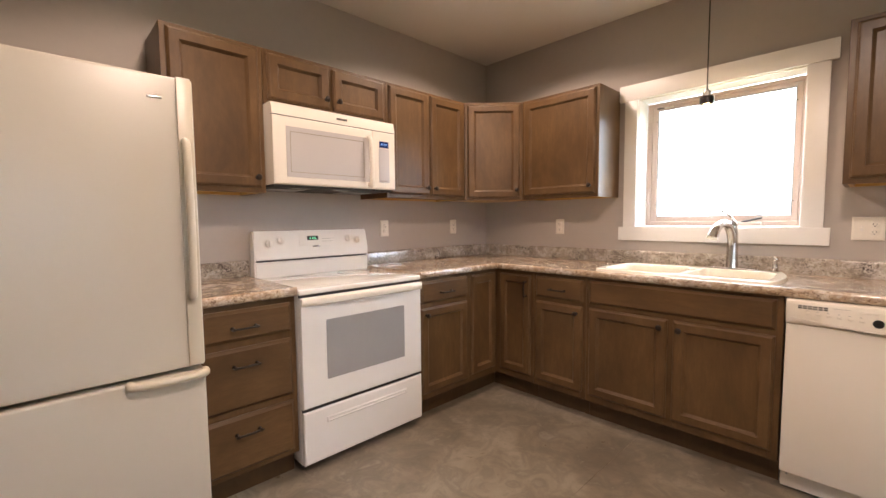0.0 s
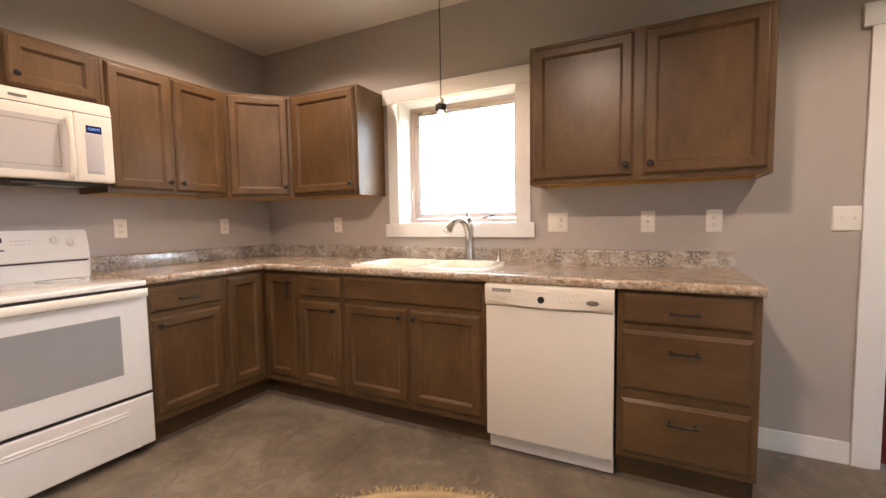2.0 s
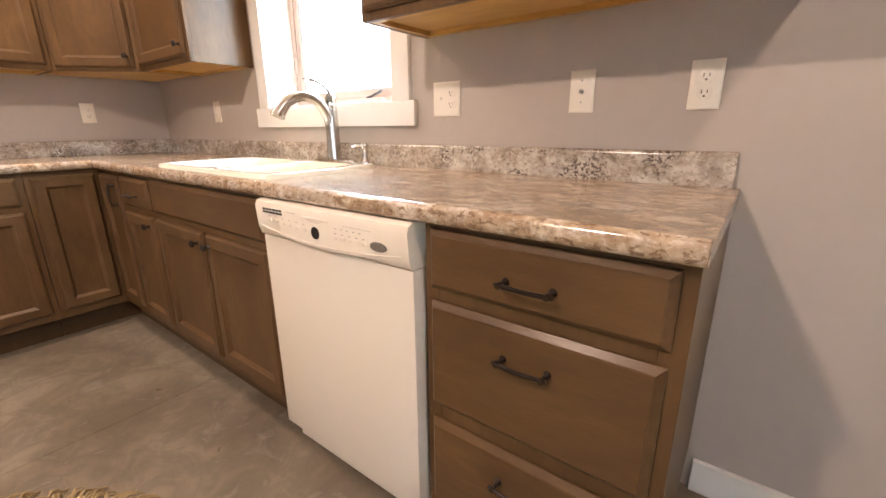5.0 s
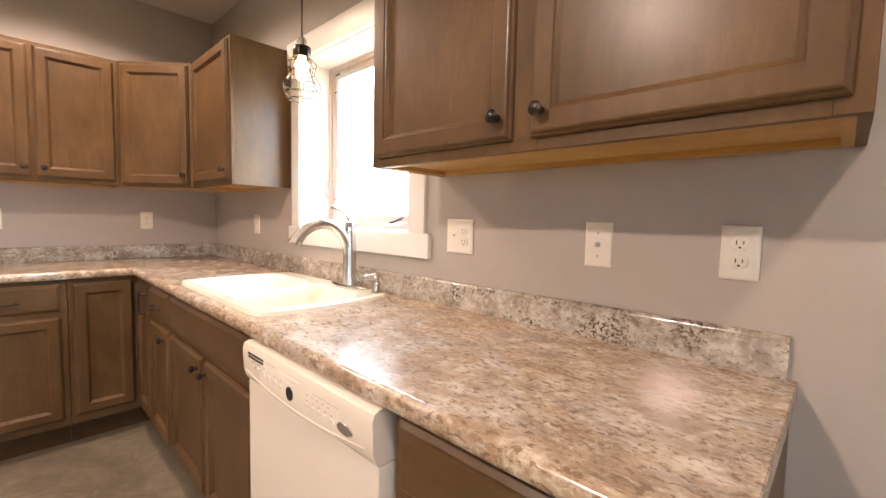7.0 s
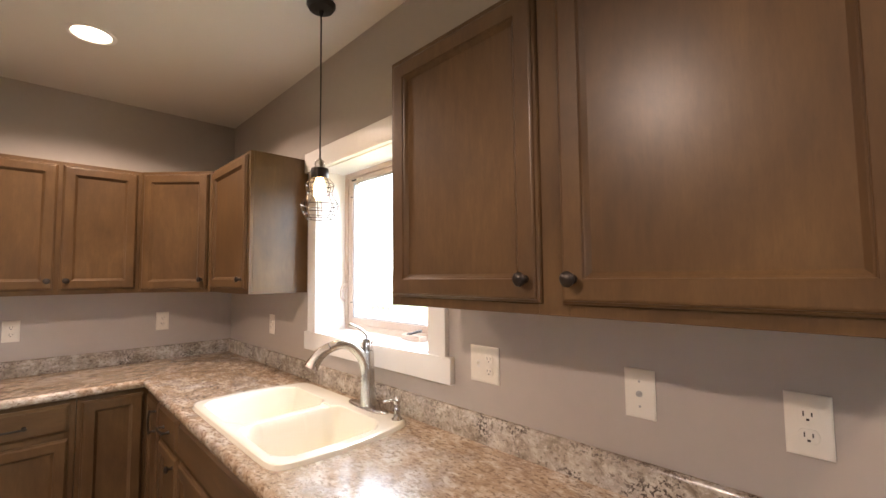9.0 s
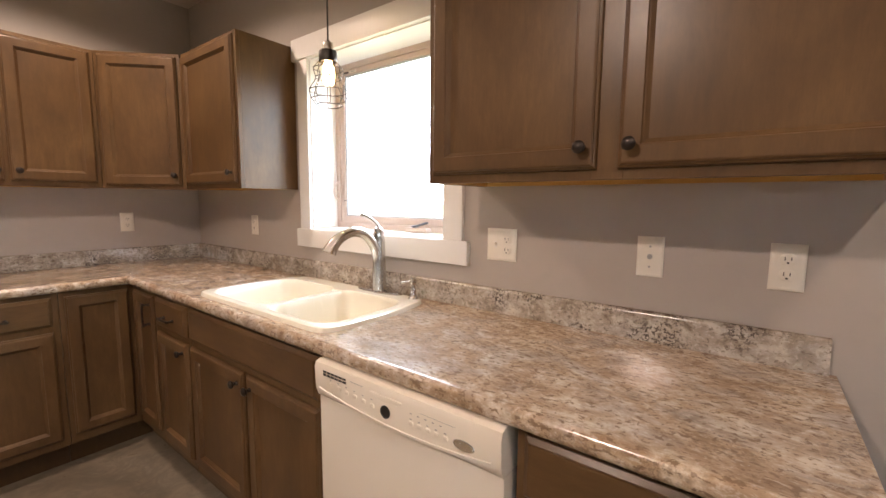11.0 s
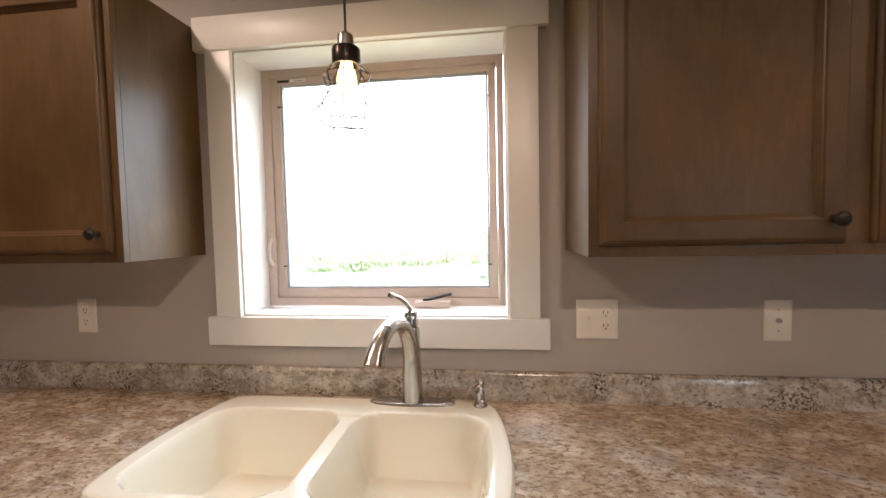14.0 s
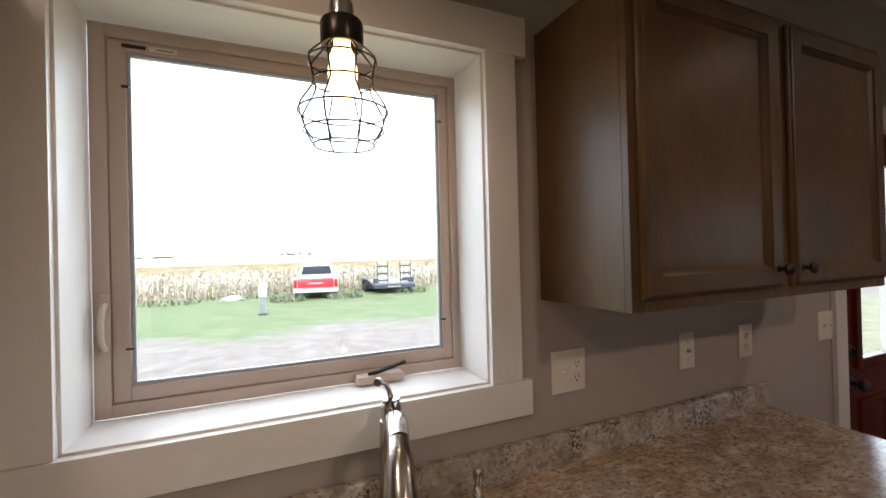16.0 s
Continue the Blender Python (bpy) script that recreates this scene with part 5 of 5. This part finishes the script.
spots = []
for k in range(4200):
    x = 9.5 + 9.0 * rng.random() ** 0.8
    y = rng.uniform(-16, 9)
    spots.append((x, y, GZ, rng.uniform(0.008, 0.02), rng.uniform(0.04, 0.09), 0.014, rng.uniform(0, 6.28)))
blades("grass", spots, GRASS, "short green lawn grass", "grass")
spots = []
for cx, cy, rad, cnt, hh in ((16.2, 3.4, 1.3, 260, 0.24), (16.8, 1.2, 0.9, 160, 0.2), (15.2, -2.6, 0.6, 160, 0.3), (15.3, -4.7, 0.7, 180, 0.28), (18.0, -1.0, 1.4, 160, 0.18), (15.9, -7.6, 0.8, 140, 0.26), (14.3, 4.7, 0.6, 100, 0.2), (14.3, 3.1, 0.5, 90, 0.18), (10.2, 13.6, 1.3, 200, 0.35), (12.6, 16.2, 1.6, 240, 0.5)):
    for k in range(cnt):
        a, q = rng.uniform(0, 6.28), rad * math.sqrt(rng.random())
        spots.append((cx + q * math.cos(a), cy + q * math.sin(a), GZ, rng.uniform(0.3, 1.0) * hh, rng.uniform(0.05, 0.2), 0.022, rng.uniform(0, 6.28)))
blades("weeds", spots, WEED, "tall rough weeds at the field edge", "weeds")

# Foliage greyed and lightened: distance haze is put into the base colour.
TREE = plain("hazed_far_foliage", (0.15, 0.165, 0.15), 0.95, vary=0.3, scale=0.2)
BARK = plain("bark", (0.08, 0.06, 0.045), 0.9)


def far_tree(x, y, h, w, seed):
    q = random.Random(seed)
    t = thing("tree", Matrix.Translation((x, y, 1.2)), "small dark leafy tree on the far horizon", "tree", "far tree line")
    part("trunk", tube(bmesh.new(), [(0, 0, -1.3), (0.1, 0, h * 0.3), (0, 0.1, h * 0.6)], [0.5, 0.35, 0.2], 6), BARK, t)
    bm = bmesh.new()
    for k in range(46):
        a, rr, zz = q.uniform(0, 6.28), w * math.sqrt(q.random()), h * q.uniform(0.25, 1.0)
        rr *= 1.1 - abs(zz / h - 0.55)
        m = Matrix.Translation((rr * math.cos(a), rr * math.sin(a), zz)) @ Euler((q.random() * 6, q.random() * 6, 0)).to_matrix().to_4x4() @ Matrix.Diagonal((q.uniform(0.5, 1.2), q.uniform(0.5, 1.2), q.uniform(0.3, 0.8), 1))
        bmesh.ops.create_icosphere(bm, subdivisions=1, radius=w * 0.2, matrix=m)
    part("crown", bm, TREE, t)


for k in range(8):
    far_tree(560 + rng.uniform(-20, 20), 128 - k * 5.5 + rng.uniform(-2, 2), rng.uniform(1.4, 2.6), rng.uniform(4.5, 6.5), 100 + k)
for k in range(8):
    far_tree(560 + rng.uniform(-20, 20), -28 - k * 5.0 + rng.uniform(-2, 2), rng.uniform(1.6, 3.2), rng.uniform(3, 4.5), 200 + k)

# ---- pickup ----
CAR_RED = plain("red_car_paint", (0.50, 0.025, 0.035), 0.25, vary=0.05, Coat_Weight=0.6)
CAR_WHITE = plain("white_car_paint", (0.66, 0.66, 0.65), 0.25, vary=0.04, Coat_Weight=0.6)
CAR_GLASS = plain("dark_car_glass", (0.03, 0.035, 0.04), 0.08)
TYRE = plain("tyre_rubber", (0.02, 0.02, 0.02), 0.8)
LAMP_RED = plain("red_lamp_lens", (0.35, 0.02, 0.02), 0.2)
pk = thing("pickup_truck", pose(15.4, -3.62, GZ - 0.1, 0, 0, -8) @ Matrix.Diagonal((0.84, 0.84, 0.78, 1)), "red and white pickup truck parked on the lawn", "truck")
# local: +x forward, tail at x = 0
part("bed", boxed(0, 2.3, -0.95, 0.95, 0.62, 1.12, bev=0.05, seg=3), CAR_WHITE, pk)
part("hood", boxed(3.9, 5.3, -0.93, 0.93, 0.62, 1.12, bev=0.08, seg=3), CAR_WHITE, pk)
part("lower_cab", boxed(2.32, 3.92, -0.95, 0.95, 0.55, 1.13, bev=0.05, seg=3), CAR_RED, pk)
bm = boxed(2.34, 3.9, -0.88, 0.88, 1.12, 1.72, bev=0.02)
for v in bm.verts:
    if v.co.z > 1.5:
        v.co.y *= 0.82
        v.co.x = 3.05 + (v.co.x - 3.05) * 0.72
part("cab", bm, CAR_WHITE, pk)
bm = bmesh.new()
v = [bm.verts.new(p) for p in ((2.325, -0.74, 1.2), (2.325, 0.74, 1.2), (2.50, 0.64, 1.63), (2.50, -0.64, 1.63))]
bm.faces.new(v)
bmesh.ops.solidify(bm, geom=bm.faces[:], thickness=0.012)
part("rear_window", bm, CAR_GLASS, pk)
gate = part("tailgate", boxed(-0.03, 0.02, -0.78, 0.78, 0.66, 1.12, bev=0.015), CAR_RED, pk, "red tailgate")
part("emblem", boxed(-0.034, -0.03, -0.3, 0.3, 0.86, 0.9), CAR_WHITE, gate)
part("bumper", boxed(-0.16, -0.02, -0.96, 0.96, 0.45, 0.62, bev=0.03, seg=3), CAR_WHITE, pk, "pale rear bumper")
part("license_plate", boxed(-0.168, -0.16, -0.15, 0.15, 0.47, 0.58), PLATE, pk)
for s in (-1, 1):
    part("tail_lamp", boxed(-0.025, 0.03, s * 0.80, s * 0.94, 0.68, 1.08, bev=0.01), LAMP_RED, pk)
    for xx in (0.95, 4.45):
        w = part("wheel", turned(bmesh.new(), [(0.2, -0.11), (0.34, -0.11), (0.37, -0.06), (0.37, 0.06), (0.34, 0.11), (0.2, 0.11)], Matrix.Translation((xx, s * 0.82, 0.37)) @ pose(0, 0, 0, 90), 24), TYRE, pk)
        part("rim", turned(bmesh.new(), [(0, -0.08), (0.205, -0.1), (0.205, 0.1), (0, 0.08)], Matrix.Translation((xx, s * 0.82, 0.37)) @ pose(0, 0, 0, 90), 20), STEEL, w)
part("underbody", boxed(0.1, 5.2, -0.7, 0.7, 0.4, 0.62), DARK_GAP, pk)

# ---- flatbed trailer with raised ramps ----
TR = plain("dark_blue_grey_steel", (0.05, 0.06, 0.085), 0.5, 0.3, vary=0.2)
DECK = plain("weathered_deck", (0.25, 0.22, 0.2), 0.9, vary=0.2)
RAMP_W = plain("pale_ramp_rung", (0.5, 0.49, 0.47), 0.6, vary=0.2)
tr = thing("flatbed_trailer", pose(15.6, -6.75, GZ - 0.08, 0, 0, -6) @ Matrix.Diagonal((0.86, 0.86, 0.86, 1)), "dark steel flatbed trailer with two raised loading ramps", "trailer")
part("deck", boxed(0, 4.2, -0.95, 0.95, 0.52, 0.60, bev=0.01), DECK, tr)
part("chassis", boxed(0.02, 4.15, -0.98, 0.98, 0.42, 0.518, bev=0.01), TR, tr)
part("drawbar", tube(bmesh.new(), [(4.1, 0, 0.46), (5.4, 0, 0.42)], 0.06, 8), TR, tr)
part("rear_bar", boxed(-0.05, 0.0, -1.0, 1.0, 0.34, 0.50, bev=0.008), TR, tr)
for k in range(4):
    part("tail_marker", boxed(-0.056, -0.05, -0.3 + k * 0.17, -0.19 + k * 0.17, 0.40, 0.45), RAMP_W, tr)
for s in (-1, 1):
    rp = part("ramp", boxed(0.02, 0.07, s * 0.55 - 0.27, s * 0.55 - 0.23, 0.6, 1.62), TR, tr)
    part("ramp_rail", boxed(0.02, 0.07, s * 0.55 + 0.23, s * 0.55 + 0.27, 0.6, 1.62), TR, rp)
    for k in range(6):
        part("rung", boxed(0.0, 0.09, s * 0.55 - 0.23, s * 0.55 + 0.23, 0.68 + k * 0.17, 0.75 + k * 0.17), RAMP_W if k % 2 else TR, rp)
    part("fender", boxed(1.4, 3.0, s * 0.98, s * 1.24, 0.72, 0.76, bev=0.01), TR, tr)
    for xx in (1.8, 2.6):
        w = part("wheel", turned(bmesh.new(), [(0.15, -0.1), (0.31, -0.1), (0.335, -0.05), (0.335, 0.05), (0.31, 0.1), (0.15, 0.1)], Matrix.Translation((xx, s * 1.1, 0.335)) @ pose(0, 0, 0, 90), 20), TYRE, tr)
        part("rim", turned(bmesh.new(), [(0, -0.07), (0.155, -0.09), (0.155, 0.09), (0, 0.07)], Matrix.Translation((xx, s * 1.1, 0.335)) @ pose(0, 0, 0, 90), 16), STEEL, w)
    part("side_box", boxed(0.0, 0.5, s * 0.85 - 0.1, s * 0.85 + 0.1, 0.6, 0.82, bev=0.01), TR, tr)

# ---- utility pedestal, stone ----
ped = thing("utility_pedestal", Matrix.Translation((12.0, -1.75, GZ)), "grey utility post with white cover box on the lawn", "utility post")
part("post", boxed(-0.06, 0.06, -0.075, 0.075, 0, 0.52, bev=0.01), plain("galvanised_grey", (0.25, 0.25, 0.25), 0.6, 0.3), ped)
part("cover", boxed(-0.1, 0.1, -0.105, 0.105, 0.50, 0.86, bev=0.025, seg=3), plain("white_cover", (0.72, 0.72, 0.7), 0.5), ped, "white cover box")
part("foot", boxed(-0.1, 0.1, -0.13, 0.13, 0, 0.03, bev=0.01), DARK_GAP, ped)
bm = bmesh.new()
bmesh.ops.create_icosphere(bm, subdivisions=3, radius=0.5)
for v in bm.verts:
    k = 1 + 0.3 * noise.noise(v.co * 3.1)
    v.co = Vector((v.co.x * k * 0.45, v.co.y * k * 0.75, max(0.0, v.co.z * k * 0.36 + 0.03)))
stone = part("boulder", bm, plain("pale_stone", (0.5, 0.49, 0.46), 0.85, vary=0.2), None, "pale boulder lying in the grass")
stone.matrix_world = Matrix.Translation((16.6, -0.75, GZ))
tagged(stone, category="boulder")
